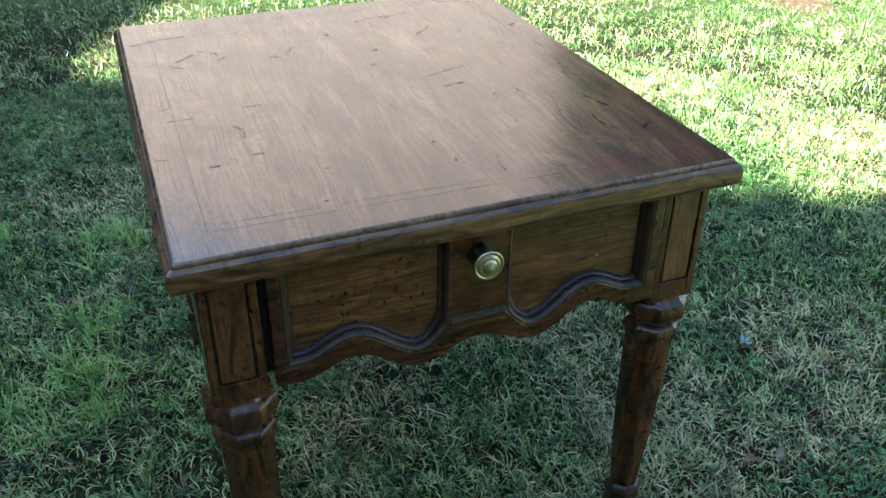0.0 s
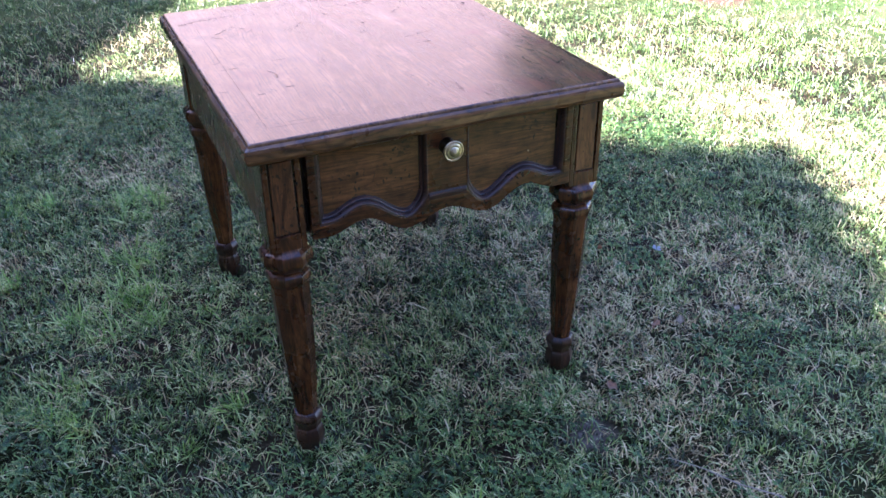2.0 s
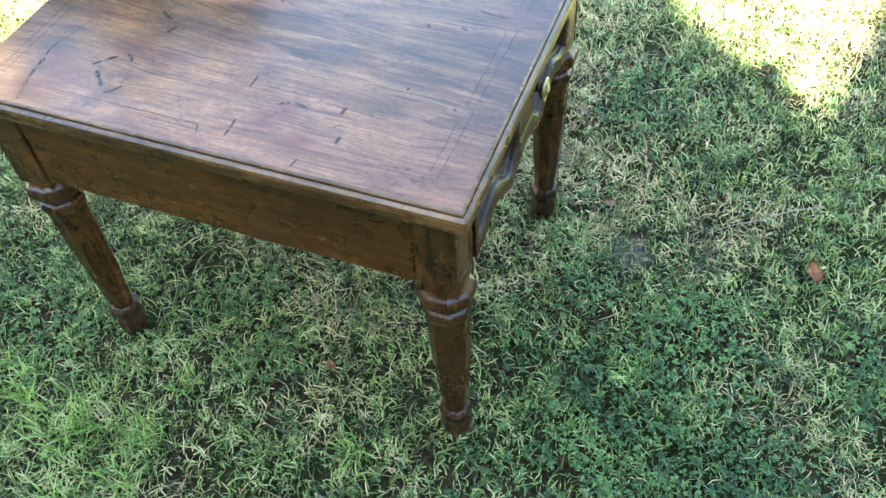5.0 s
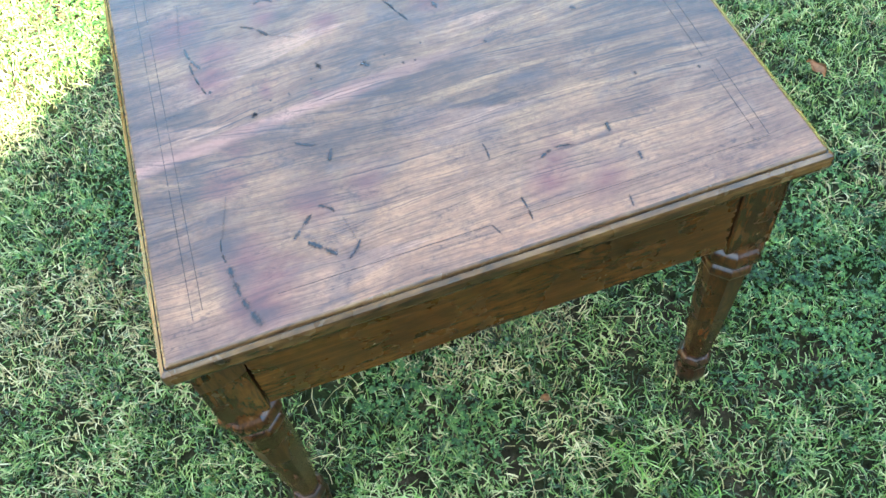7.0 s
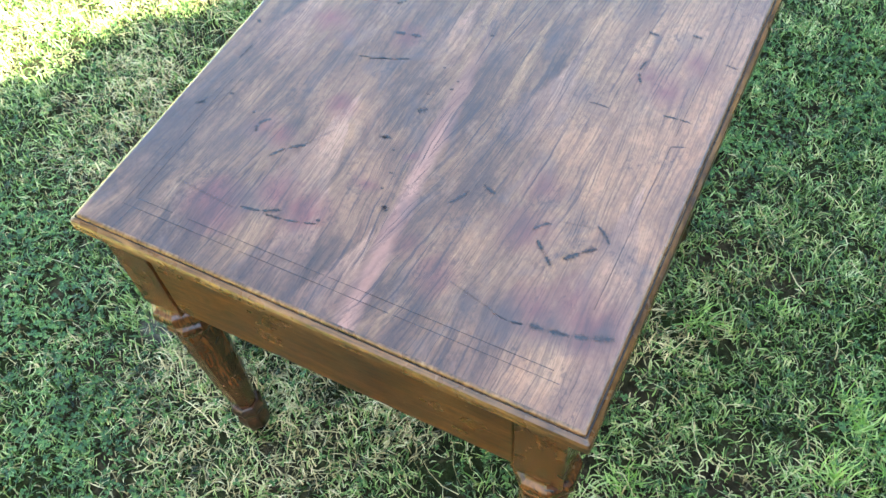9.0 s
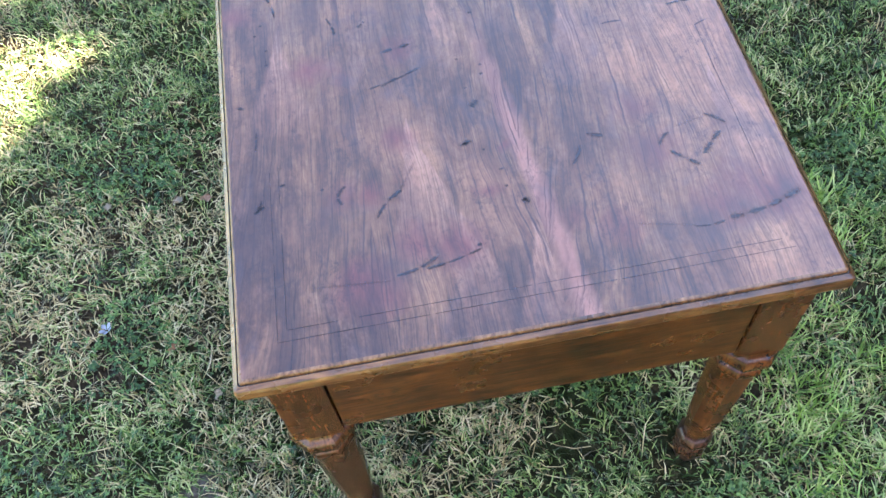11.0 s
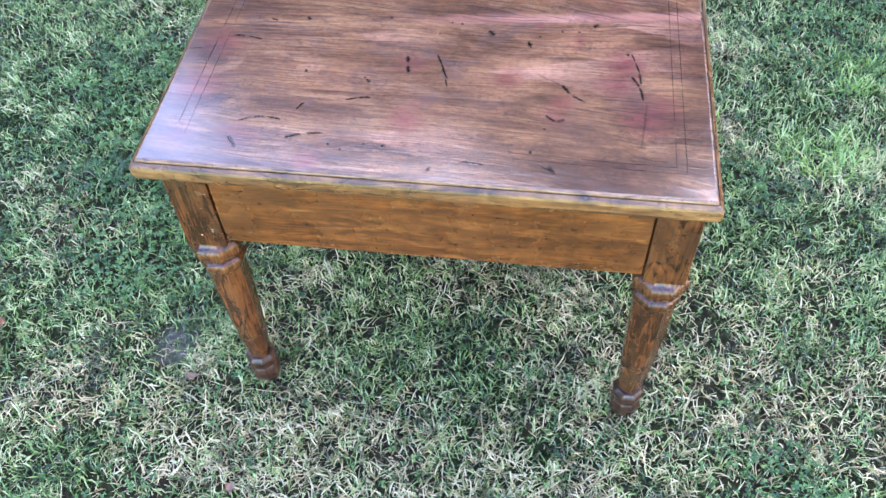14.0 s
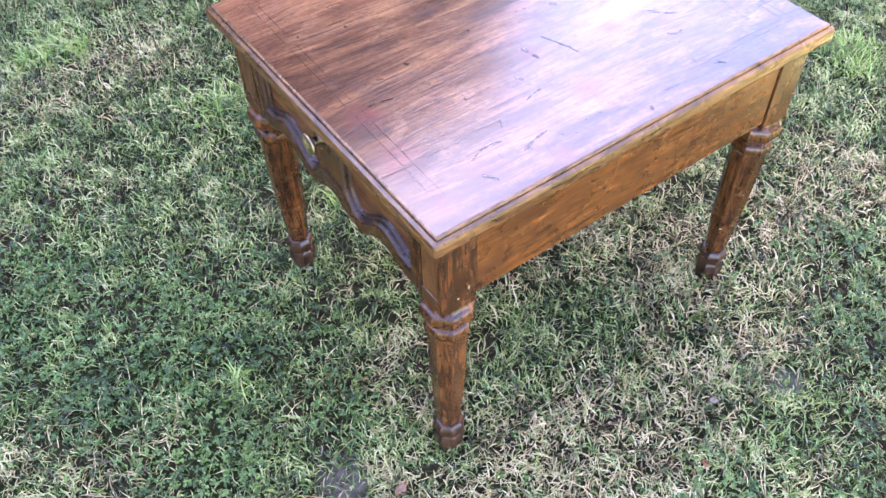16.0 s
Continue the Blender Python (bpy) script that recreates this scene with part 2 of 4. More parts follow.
    col = n.mix(n.math("MULTIPLY", crack, n.ramp(here, (0.46, 0.0), (0.56, 1.0))), col, dark)
    col = n.mix(n.math("MULTIPLY", n.ramp(grit, (0.36, 0.4), (0.43, 0.0)), n.ramp(here, (0.5, 0.0), (0.66, 1.0))), col, dark)
    rough = n.ramp(n.noise(n.scaled(n.coord(), (9.0, 5.0, 1.0)), 1.0, 4.0), (0.3, 0.34), (0.7, 0.48))
    n.bump(n.math("ADD", n.math("ADD", n.math("MULTIPLY", pores, 0.7), n.math("MULTIPLY", dash, 0.9)), n.math("MULTIPLY", tiny, 0.5)), 0.5, 0.0009)
    swell = n.noise(n.join(times(u4, 120.0), times(y, 34.0), 4.0), 1.0, 4.0, 0.65, 0.5)
    n.bump(n.math("ADD", n.math("MULTIPLY", swell, 1.2), n.math("ADD", n.math("MULTIPLY", dash, 0.5), n.math("MULTIPLY", pores, 0.25))), 0.16, 0.001, "Coat Normal")
    return n.out(Base_Color=col, Roughness=rough, Coat_Weight=1.0, Coat_Roughness=0.13, Coat_IOR=1.62)


def scorched():
    """Dark dents whose rims fade into the lacquer."""
    n = Nodes("dark_scorched_dent", 0.5, 0.1)
    blot = n.noise(n.coord(), 300.0, 3.0)
    ragged = n.noise(n.coord(), 520.0, 3.0, 0.65)
    rim = n.nt.nodes.new("ShaderNodeAttribute")
    rim.attribute_name = "depth"
    deep = n.math("ADD", n.math("MULTIPLY_ADD", ragged, 0.9, -0.45), rim.outputs["Fac"])
    col = n.mix(n.ramp(deep, (0.45, 0.0), (0.75, 1.0)), (0.075, 0.024, 0.014), n.ramp(blot, (0.35, (0.009, 0.004, 0.004)), (0.65, (0.03, 0.013, 0.01))))
    return n.out(Base_Color=col, Alpha=n.ramp(deep, (0.08, 0.0), (0.5, 0.34), (0.62, 0.5), (0.85, 0.9)), Coat_Weight=1.0, Coat_Roughness=0.13, Coat_IOR=1.62)


def stained(name, along, dark, mid, light, rough=0.38, wear=0.35, specks=200.0, spec=0.5, pit=0.67):
    """Stained solid wood with the grain along one axis, rubbed paler in places, with worm-hole specks."""
    n = Nodes(name, rough, spec)
    c = n.coord("Object")
    slow = [48.0, 48.0, 48.0]
    slow[along] = 5.0
    fine = [330.0, 330.0, 330.0]
    fine[along] = 24.0
    bend = n.noise(n.scaled(c, (9, 9, 9)), 1.0, 2.0)
    figure = n.noise(n.scaled(c, slow), 1.0, 6.0, 0.7, 1.3)
    streak = n.noise(n.scaled(c, fine), 1.0, 3.0, 0.6)
    rubbed = n.noise(n.scaled(c, (14, 14, 14)), 1.0, 4.0, 0.6)
    mottle = n.noise(n.scaled(c, (70, 70, 70)), 1.0, 4.0, 0.65)
    t = n.math("ADD", n.math("MULTIPLY", figure, 0.54), n.math("MULTIPLY", streak, 0.24))
    t = n.math("MULTIPLY_ADD", mottle, 0.22, t)
    t = n.math("MULTIPLY_ADD", bend, 0.16, t)
    ring = list((30.0, 30.0, 30.0))
    ring[along] = 5.0
    loops = n.noise(n.scaled(c, ring), 1.0, 2.0, 0.5, 0.6)
    line = n.math("FRACT", n.math("MULTIPLY_ADD", figure, 0.9, n.math("MULTIPLY", loops, 11.0)))
    t = n.math("SUBTRACT", t, n.ramp(line, (0.0, 0.115), (0.2, 0.025), (0.6, 0.0), (1.0, 0.065)))
    col = n.ramp(t, (0.44, dark), (0.55, mid), (0.7, light))
    col = n.mix(n.ramp(rubbed, (0.5, 0.0), (0.76, wear)), col, light)
    if specks:
        dots = n.noise(n.scaled(c, (specks, specks, specks * 0.8)), 1.0, 2.0)
        where = n.noise(n.scaled(c, (22, 22, 22)), 1.0, 2.0)
        col = n.mix(n.math("MULTIPLY", n.ramp(dots, (pit, 0.0), (pit + 0.03, 0.95)), n.ramp(where, (0.4, 0.0), (0.56, 1.0))), col, (0.012, 0.007, 0.005))
        chips = n.noise(n.scaled(c, (110, 110, 130)), 1.0, 1.0, 0.4)
        col = n.mix(n.ramp(chips, (0.81, 0.0), (0.825, 0.7)), col, (0.42, 0.33, 0.22))
    n.bump(n.math("ADD", streak, n.math("MULTIPLY", rubbed, 0.6)), 0.3, 0.0007)
    return n.out(Base_Color=col, Roughness=n.ramp(rubbed, (0.3, rough + 0.08), (0.7, rough - 0.08)))


def plain(name, colour, rough, metal=0.0, vary=0.25, scale=60.0):
    n = Nodes(name, rough)
    blot = n.noise(n.coord(), scale, 4.0, 0.6)
    col = n.mix(n.ramp(blot, (0.35, 0.0), (0.65, 1.0)), tuple(q * (1 - vary) for q in colour), tuple(q * (1 + vary) for q in colour))
    n.bump(blot, 0.15, 0.0005)
    return n.out(Base_Color=col, Metallic=metal, Roughness=n.ramp(blot, (0.3, rough * 1.25), (0.7, rough * 0.8)))


def blade(name, *stops, rough=0.36, glow=0.25, tip=0.85):
    """Thin leaves that vary from one to the next and along large patches, and let some light through."""
    n = Nodes(name, rough, 0.5)
    patch = n.noise(n.coord(), 3.0, 3.0)
    fine = n.noise(n.coord(), 70.0, 3.0)
    f = n.math("ADD", n.math("MULTIPLY", n.island(), 0.7), n.math("MULTIPLY_ADD", patch, 0.5, -0.15))
    clump = n.noise(n.coord(), 17.0, 2.0)
    f = n.math("ADD", f, n.math("MULTIPLY_ADD", clump, 1.5, -0.71))
    f = n.math("ADD", f, n.math("MULTIPLY_ADD", fine, 1.1, -0.5), clamp=True)
    col = n.ramp(f, *stops)
    along = n.nt.nodes.new("ShaderNodeAttribute")
    along.attribute_name = "tip"
    dried = n.ramp(n.math("FRACT", n.math("MULTIPLY", n.island(), 7.3)), (0.5, 0.0), (0.88, 1.0))
    col = n.mix(n.math("MULTIPLY", dried, n.ramp(along.outputs["Fac"], (0.4, 0.0), (0.95, tip))), col, (0.8, 0.73, 0.4))
    n.out(Base_Color=col)
    thin = n.nt.nodes.new("ShaderNodeBsdfTranslucent")
    n.put(thin, "Color", col)
    both = n.nt.nodes.new("ShaderNodeMixShader")
    both.inputs[0].default_value = glow
    n.nt.links.new(n.bsdf.outputs[0], both.inputs[1])
    n.nt.links.new(thin.outputs[0], both.inputs[2])
    n.nt.links.new(both.outputs[0], n.nt.nodes["Material Output"].inputs[0])
    return n.mat


BARE_SPOTS = ((0.19, -0.45, 0.05), (0.47, 0.22, 0.035))
RED_DIRT = ((2.12, 1.56, 0.15), (2.28, 1.62, 0.12))


def soil():
    n = Nodes("lawn_soil", 0.95, 0.06)
    c = n.coord()
    a, b, d = n.noise(c, 2.2, 5.0, 0.6), n.noise(c, 60.0, 4.0, 0.65), n.noise(c, 9.0, 4.0, 0.6, 0.5)
    earth = n.ramp(b, (0.3, (0.009, 0.006, 0.004)), (0.55, (0.034, 0.024, 0.014)), (0.75, (0.1, 0.072, 0.045)))
    turf = n.ramp(b, (0.3, (0.007, 0.008, 0.003)), (0.6, (0.022, 0.03, 0.009)), (0.8, (0.08, 0.075, 0.03)))
    col = n.mix(n.ramp(n.math("ADD", n.math("MULTIPLY", a, 0.6), n.math("MULTIPLY", d, 0.4)), (0.4, 0.0), (0.6, 1.0)), turf, earth)
    x, y, z = n.split(c)
    lawn = n.ramp(n.math("ADD", n.math("MULTIPLY", a, 0.5), n.math("MULTIPLY", b, 0.5)), (0.35, (0.035, 0.06, 0.014)), (0.52, (0.085, 0.12, 0.034)), (0.68, (0.22, 0.2, 0.085)))
    out = n.math("SQRT", n.math("ADD", n.math("POWER", x, 2.0), n.math("POWER", y, 2.0)))
    col = n.mix(n.ramp(n.math("DIVIDE", out, 4.0), (0.5, 0.0), (0.75, 1.0)), col, lawn)
    for px, py, r in BARE_SPOTS:
        away = n.math("SQRT", n.math("ADD", n.math("POWER", n.math("SUBTRACT", x, px), 2.0), n.math("POWER", n.math("SUBTRACT", y, py), 2.0)))
        away = n.math("MULTIPLY_ADD", d, 0.08, n.math("SUBTRACT", away, 0.04))
        col = n.mix(n.ramp(n.math("DIVIDE", away, r), (0.5, 0.8), (1.0, 0.0)), col, n.ramp(b, (0.3, (0.05, 0.04, 0.03)), (0.7, (0.2, 0.17, 0.14))))
    for px, py, r in RED_DIRT:
        away = n.math("SQRT", n.math("ADD", n.math("POWER", n.math("SUBTRACT", x, px), 2.0), n.math("POWER", n.math("SUBTRACT", y, py), 2.0)))
        away = n.math("MULTIPLY_ADD", d, 0.2, n.math("SUBTRACT", away, 0.1))
        col = n.mix(n.ramp(n.math("DIVIDE", away, r), (0.5, 0.8), (1.0, 0.0)), col, n.ramp(b, (0.3, (0.04, 0.018, 0.012)), (0.7, (0.17, 0.09, 0.062))))
    n.bump(b, 0.8, 0.01)
    return n.out(Base_Color=col)


VENEER = veneer()
EDGE = stained("worn_edge_wood", 0, (0.03, 0.013, 0.006), (0.115, 0.05, 0.016), (0.25, 0.125, 0.042), 0.28, 0.4, 0.0, 0.6)
EDGE_Y = stained("worn_edge_wood_side", 1, (0.03, 0.013, 0.006), (0.115, 0.05, 0.016), (0.25, 0.125, 0.042), 0.28, 0.4, 0.0, 0.6)
APRON_Y = stained("apron_wood", 1, (0.042, 0.0138, 0.0042), (0.088, 0.029, 0.0068), (0.19, 0.068, 0.0155), 0.27, 0.25, 240.0, 0.5, 0.71)
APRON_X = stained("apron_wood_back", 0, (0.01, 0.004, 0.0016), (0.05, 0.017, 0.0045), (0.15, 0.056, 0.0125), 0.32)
FRONT = stained("drawer_wood", 0, (0.014, 0.0042, 0.0018), (0.052, 0.0165, 0.005), (0.145, 0.053, 0.0145), 0.27, 0.35, 150.0, 0.5, 0.615)
PANEL_LEG = stained("leg_panel_wood", 2, (0.034, 0.0115, 0.0045), (0.11, 0.04, 0.0125), (0.225, 0.095, 0.028), 0.34, 0.4, 150.0, 0.5, 0.605)
PANEL = stained("panel_wood", 0, (0.027, 0.0095, 0.0035), (0.092, 0.034, 0.0098), (0.22, 0.094, 0.027), 0.36, 0.4, 150.0, 0.5, 0.605)
LEG = stained("leg_wood", 2, (0.0165, 0.0055, 0.0024), (0.056, 0.019, 0.006), (0.15, 0.057, 0.0155), 0.25, 0.3, 170.0, 0.5, 0.63)
# glaze of the grooves; also the painted shade in the drawer gap
GLAZE_AND_SHADE = plain("dark_glaze_and_gap_shade", (0.017, 0.009, 0.0065), 0.3)
FOOT = stained("foot_wood", 2, (0.012, 0.006, 0.004), (0.034, 0.015, 0.008), (0.1, 0.045, 0.02), 0.3, 0.3, 0.0)
BEAD = stained("lacquered_bead_wood", 1, (0.045, 0.02, 0.009), (0.13, 0.06, 0.024), (0.27, 0.14, 0.058), 0.24, 0.4, 0.0, 0.6)
MOULD = stained("dark_moulding_wood", 0, (0.015, 0.006, 0.0035), (0.04, 0.0165, 0.0085), (0.095, 0.04, 0.018), 0.5, 0.3, 0.0)
BURN = scorched()
BRASS = plain("antique_brass", (0.47, 0.4, 0.26), 0.36, 1.0, 0.18, 160.0)
BRONZE = plain("dark_bronze", (0.09, 0.07, 0.045), 0.35, 1.0)
SOIL = soil()
GREEN = blade("lawn_blade", (0.05, (0.009, 0.021, 0.004)), (0.3, (0.036, 0.08, 0.0125)), (0.6, (0.142, 0.242, 0.048)), (0.82, (0.32, 0.4, 0.11)), (0.98, (0.56, 0.55, 0.24)), tip=0.6)
STRAW = blade("dry_blade", (0.05, (0.055, 0.042, 0.017)), (0.3, (0.2, 0.152, 0.06)), (0.6, (0.45, 0.345, 0.145)), (0.95, (0.74, 0.6, 0.33)), glow=0.2)
CLOVER = blade("clover_leaf", (0.05, (0.015, 0.044, 0.008)), (0.5, (0.043, 0.107, 0.018)), (0.95, (0.15, 0.245, 0.052)), rough=0.5)
LIME = blade("young_blade", (0.05, (0.09, 0.18, 0.028)), (0.5, (0.25, 0.42, 0.07)), (0.95, (0.48, 0.58, 0.2)), glow=0.35, tip=0.4)
FOLIAGE = blade("tree_foliage", (0.05, (0.02, 0.04, 0.012)), (0.95, (0.05, 0.085, 0.02)), rough=0.42, glow=0.06)
BARK = plain("tree_bark", (0.11, 0.085, 0.06), 0.9, 0.0, 0.4, 12.0)
DEAD = plain("dead_leaf", (0.42, 0.19, 0.085), 0.7, 0.0, 0.35, 90.0)
PALE = plain("bleached_leaf", (0.44, 0.37, 0.27), 0.75, 0.0, 0.2, 120.0)
PINK = plain("faded_leaf", (0.48, 0.3, 0.2), 0.75, 0.0, 0.25, 120.0)
TWIG = plain("dry_twig", (0.28, 0.24, 0.175), 0.8, 0.0, 0.25, 80.0)
STUCCO = plain("tan_stucco", (0.385, 0.262, 0.224), 0.9, 0.0, 0.08, 3.0)
SKY_BLOCKER = plain("dark_sky_blocker_boards", (0.07, 0.045, 0.028), 0.8, 0.0, 0.25, 8.0)
PETAL = plain("blue_petal", (0.4, 0.43, 0.5), 0.6, 0.0, 0.15, 200.0)


# ---- mesh helpers ----
def part(name, bm, material, parent=None, label="", smooth=False):
    me = bpy.data.meshes.new(name)
    bmesh.ops.recalc_face_normals(bm, faces=bm.faces)
    for f in bm.faces:
        f.smooth = smooth
    bm.to_mesh(me)
    bm.free()
    for m in (material if isinstance(material, (list, tuple)) else [material]):
        me.materials.append(m)
    ob = new(name, me)
    ob.parent = parent
    return tagged(ob, label)


def add_box(bm, lo, hi, bevel=0.0):
    made = bmesh.ops.create_cube(bm, size=1)["verts"]
    for v in made:
        v.co = [l + (q + 0.5) * (h - l) for q, l, h in zip(v.co, lo, hi)]
    if bevel:
        edges = list({e for v in made for e in v.link_edges})
        bmesh.ops.bevel(bm, geom=edges, offset=bevel, segments=2, affect="EDGES", profile=0.5)


def loft(bm, rings, close=True, material=()):
    """Skin between rings of points, one after the other; caps at both ends."""
    rows = [[bm.verts.new(p) for p in r] for r in rings]
    n = len(rows[0])
    for k, (a, b) in enumerate(zip(rows, rows[1:])):
        for i in range(n):
            f = bm.faces.new((a[i], a[(i + 1) % n], b[(i + 1) % n], b[i]))
            if material:
                f.material_index = material[k]
    if close:
        bm.faces.new(list(reversed(rows[0])))
        bm.faces.new(rows[-1])


def rect(x0, x1, y0, y1, z, r=0.003, steps=3):
    """A rectangle at height z with rounded corners."""
    out = []
    for cx, cy, a0 in ((x1 - r, y1 - r, 0), (x0 + r, y1 - r, 90), (x0 + r, y0 + r, 180), (x1 - r, y0 + r, 270)):
        for k in range(steps + 1):
            a = radians(a0 + 90 * k / steps)
            out.append((cx + r * math.cos(a), cy + r * math.sin(a), z))
    return out


def octagon(cx, cy, half, z):
    """Eight sides with flats to the four sides; half is the distance from the axis to a flat."""
    r = half / math.cos(radians(22.5))
    return [(cx + r * math.cos(radians(22.5 + 45 * k)), cy + r * math.sin(radians(22.5 + 45 * k)), z) for k in range(8)]


def eased(profile, steps=4):
    """The same profile with its corners rounded (a spline through the points)."""
    p = [profile[0]] + list(profile) + [profile[-1]]
    out = []
    for a, b, c, d in zip(p, p[1:], p[2:], p[3:]):
        for k in range(steps):
            t = k / steps
            out.append(tuple(0.5 * (2 * j + (l - i) * t + (2 * i - 5 * j + 4 * l - m) * t * t + (3 * j - i - 3 * l + m) * t ** 3) for i, j, l, m in zip(a, b, c, d)))
    return out + [profile[-1]]


def turned(bm, profile, centre, axis="z", steps=40):
    """A turned shape from (radius, distance along the axis) pairs."""
    rings = []
    for r, d in profile:
        ring = []
        for k in range(steps):
            a = 2 * math.pi * k / steps
            p = (r * math.cos(a), r * math.sin(a), d) if axis == "z" else (r * math.cos(a), -d, r * math.sin(a))
            ring.append([q + c for q, c in zip(p, centre)])
        rings.append(ring)
    loft(bm, rings)


def stuff_mesh(name, verts, faces, material, label, category, tips=()):
    """One mesh from arrays: faces is a list of index arrays, each of shape (n, corners)."""
    me = bpy.data.meshes.new(name)
    verts = np.asarray(verts, np.float32).reshape(-1, 3)
    loops = np.concatenate([f.ravel() for f in faces]).astype(np.int32)
    sizes = np.concatenate([np.full(len(f), f.shape[1]) for f in faces]).astype(np.int32)
    me.vertices.add(len(verts))
    me.vertices.foreach_set("co", verts.ravel())
    me.loops.add(len(loops))
    me.loops.foreach_set("vertex_index", loops)
    me.polygons.add(len(sizes))
    me.polygons.foreach_set("loop_start", (np.cumsum(sizes) - sizes).astype(np.int32))
    me.update(calc_edges=True)
    me.materials.append(material)
    if len(tips):
        me.attributes.new("tip", "FLOAT", "POINT").data.foreach_set("value", np.tile(np.array(tips, np.float32), len(verts) // len(tips)))
    return tagged(new(name, me), label, category, kind="stuff")


# ---- the table ----
W2, D2, TOP = 0.28, 0.329, 0.544
LEG_X, LEG_FRONT, LEG_BACK, LEG_HALF = 0.233, -0.2815, 0.2925, 0.026
FRONT_Y = LEG_FRONT - LEG_HALF

table = tagged(new("end_table"), "worn dark walnut end table with one drawer standing on grass", "table")

# top board: flat field, a sunk dark cove, then a thumb edge
bm = bmesh.new()
EDGE_PROFILE = ((0.03, -0.029), (0.006, -0.029), (0.002, -0.026), (0.0, -0.021), (0.0, -0.0105), (0.0012, -0.007),
                (0.0052, -0.0041), (0.0058, -0.0049), (0.0065, -0.0049), (0.0067, -0.0028), (0.0073, -0.0014), (0.0084, -0.0005), (0.01, 0.0))
loft(bm, [rect(-W2 + i, W2 - i, -D2 + i, D2 - i, TOP + z, max(0.001, 0.004 - i * 0.2)) for i, z in EDGE_PROFILE],
     material=(1, 1, 1, 1, 1, 1, 2, 2, 4, 4, 4, 4))
top = part("tabletop", bm, [VENEER, EDGE, GLAZE_AND_SHADE, EDGE_Y, BEAD], table, "figured veneer top with scored border lines and dark streaks")
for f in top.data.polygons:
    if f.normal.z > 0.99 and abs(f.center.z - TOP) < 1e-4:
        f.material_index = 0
    elif f.material_index == 1 and abs(f.normal.x) > abs(f.normal.y):
        f.material_index = 3


def dent(name, at, width, taper=0.4, strength=1.0, rows=8):
    """One blunt sliver along a path at(0) to at(1), a hair above the lacquer, deepest along its middle."""
    b = bmesh.new()
    deep = b.verts.layers.float.new("depth")
    side = Vector((-(at(1) - at(0)).y, (at(1) - at(0)).x)).normalized()
    last = None
    for k in range(rows + 1):
        s = k / rows
        p = at(s) + side * random.uniform(-0.1, 0.1) * width
        w = width * 1.25 * (math.sin(math.pi * (0.1 + 0.8 * s)) ** taper) * random.uniform(0.6, 1.15)
        row = [b.verts.new((*(p + side * w * i), TOP + (0.0003 if strength > 0.9 else 0.0002))) for i in (1, 0, -1)]
        row[1][deep] = (0.3 if k in (0, rows) else random.uniform(0.75, 1.1)) * strength if taper > 0.2 else 1.0
        if last:
            for i in (0, 1):
                b.faces.new((last[i], row[i], row[i + 1], last[i + 1]))
        last = row
    part(name, b, BURN, top)


def streak(x0, y0, x1, y1, width=0.0025, bend=0.0):
    """A dark mark in the lacquer from one point to another: a faint trace, with darker dashes along it where it is long."""
    a, c = Vector((x0, y0)), Vector((x1, y1))
    side = Vector((-(c - a).y, (c - a).x)).normalized()
    at = lambda k: a.lerp(c, k) + side * bend * math.sin(math.pi * k)
    n = max(1, round((c - a).length / 0.02))
    if n > 1:
        dent("faint_streak", at, width * 0.7, 0.25, 0.45, 8 * n)
    for k in range(n):
        gap = 0.0 if n == 1 else random.uniform(0.0, 0.45)
        lo, hi = (k + gap * 0.5) / n, (k + 1 - gap * 0.5) / n
        dent("dark_streak", lambda q: at(lo + (hi - lo) * q), width * random.uniform(0.65, 1.3))


def scored(x0, y0, x1, y1, breaks=((0.0, 1.0),)):
    """A fine scored border line, broken where it has worn away."""
    a, c = Vector((x0, y0)), Vector((x1, y1))
    for s0, s1 in breaks:
        dent("scored_line", lambda q: a.lerp(c, s0 + (s1 - s0) * q), 0.0006, 0.1)


scored(-0.236, 0.2895, 0.236, 0.2905, ((0.0, 0.34), (0.35, 0.7), (0.71, 1.0)))
scored(-0.227, 0.2795, 0.226, 0.2795, ((0.0, 0.5), (0.51, 0.86), (0.9, 1.0)))
scored(0.236, 0.2905, 0.229, 0.02, ((0.0, 0.3), (0.34, 0.7)))
scored(0.227, 0.2795, 0.221, 0.05, ((0.0, 0.45), (0.6, 0.8)))
scored(-0.236, -0.281, 0.209, -0.289, ((0.0, 0.25), (0.28, 0.6), (0.65, 1.0)))
scored(-0.226, -0.2705, 0.227, -0.2765, ((0.0, 0.2), (0.24, 0.55), (0.6, 1.0)))
# streaks round the back corners, the open square and the single ticks
streak(-0.187, 0.248, -0.264, 0.230, 0.004, -0.004)
streak(-0.155, 0.25, -0.187, 0.249, 0.002, -0.002)
streak(0.038, 0.231, 0.095, 0.243, 0.0025, 0.002)
streak(-0.158, 0.159, -0.186, 0.186, 0.0035, 0.0)
streak(-0.190, 0.172, -0.216, 0.147, 0.004, 0.001)
streak(-0.224, 0.140, -0.205, 0.123, 0.003, -0.002)
streak(-0.152, 0.153, -0.166, 0.138, 0.003, 0.002)
streak(-0.063, 0.158, -0.077, 0.134, 0.004, -0.002)
streak(-0.086, 0.122, -0.103, 0.128, 0.004, -0.001)
streak(0.020, 0.062, 0.010, 0.055, 0.005, 0.0)
streak(0.040, 0.110, 0.026, 0.106, 0.004, 0.001)
streak(0.107, 0.014, 0.078, 0.003, 0.002, 0.001)
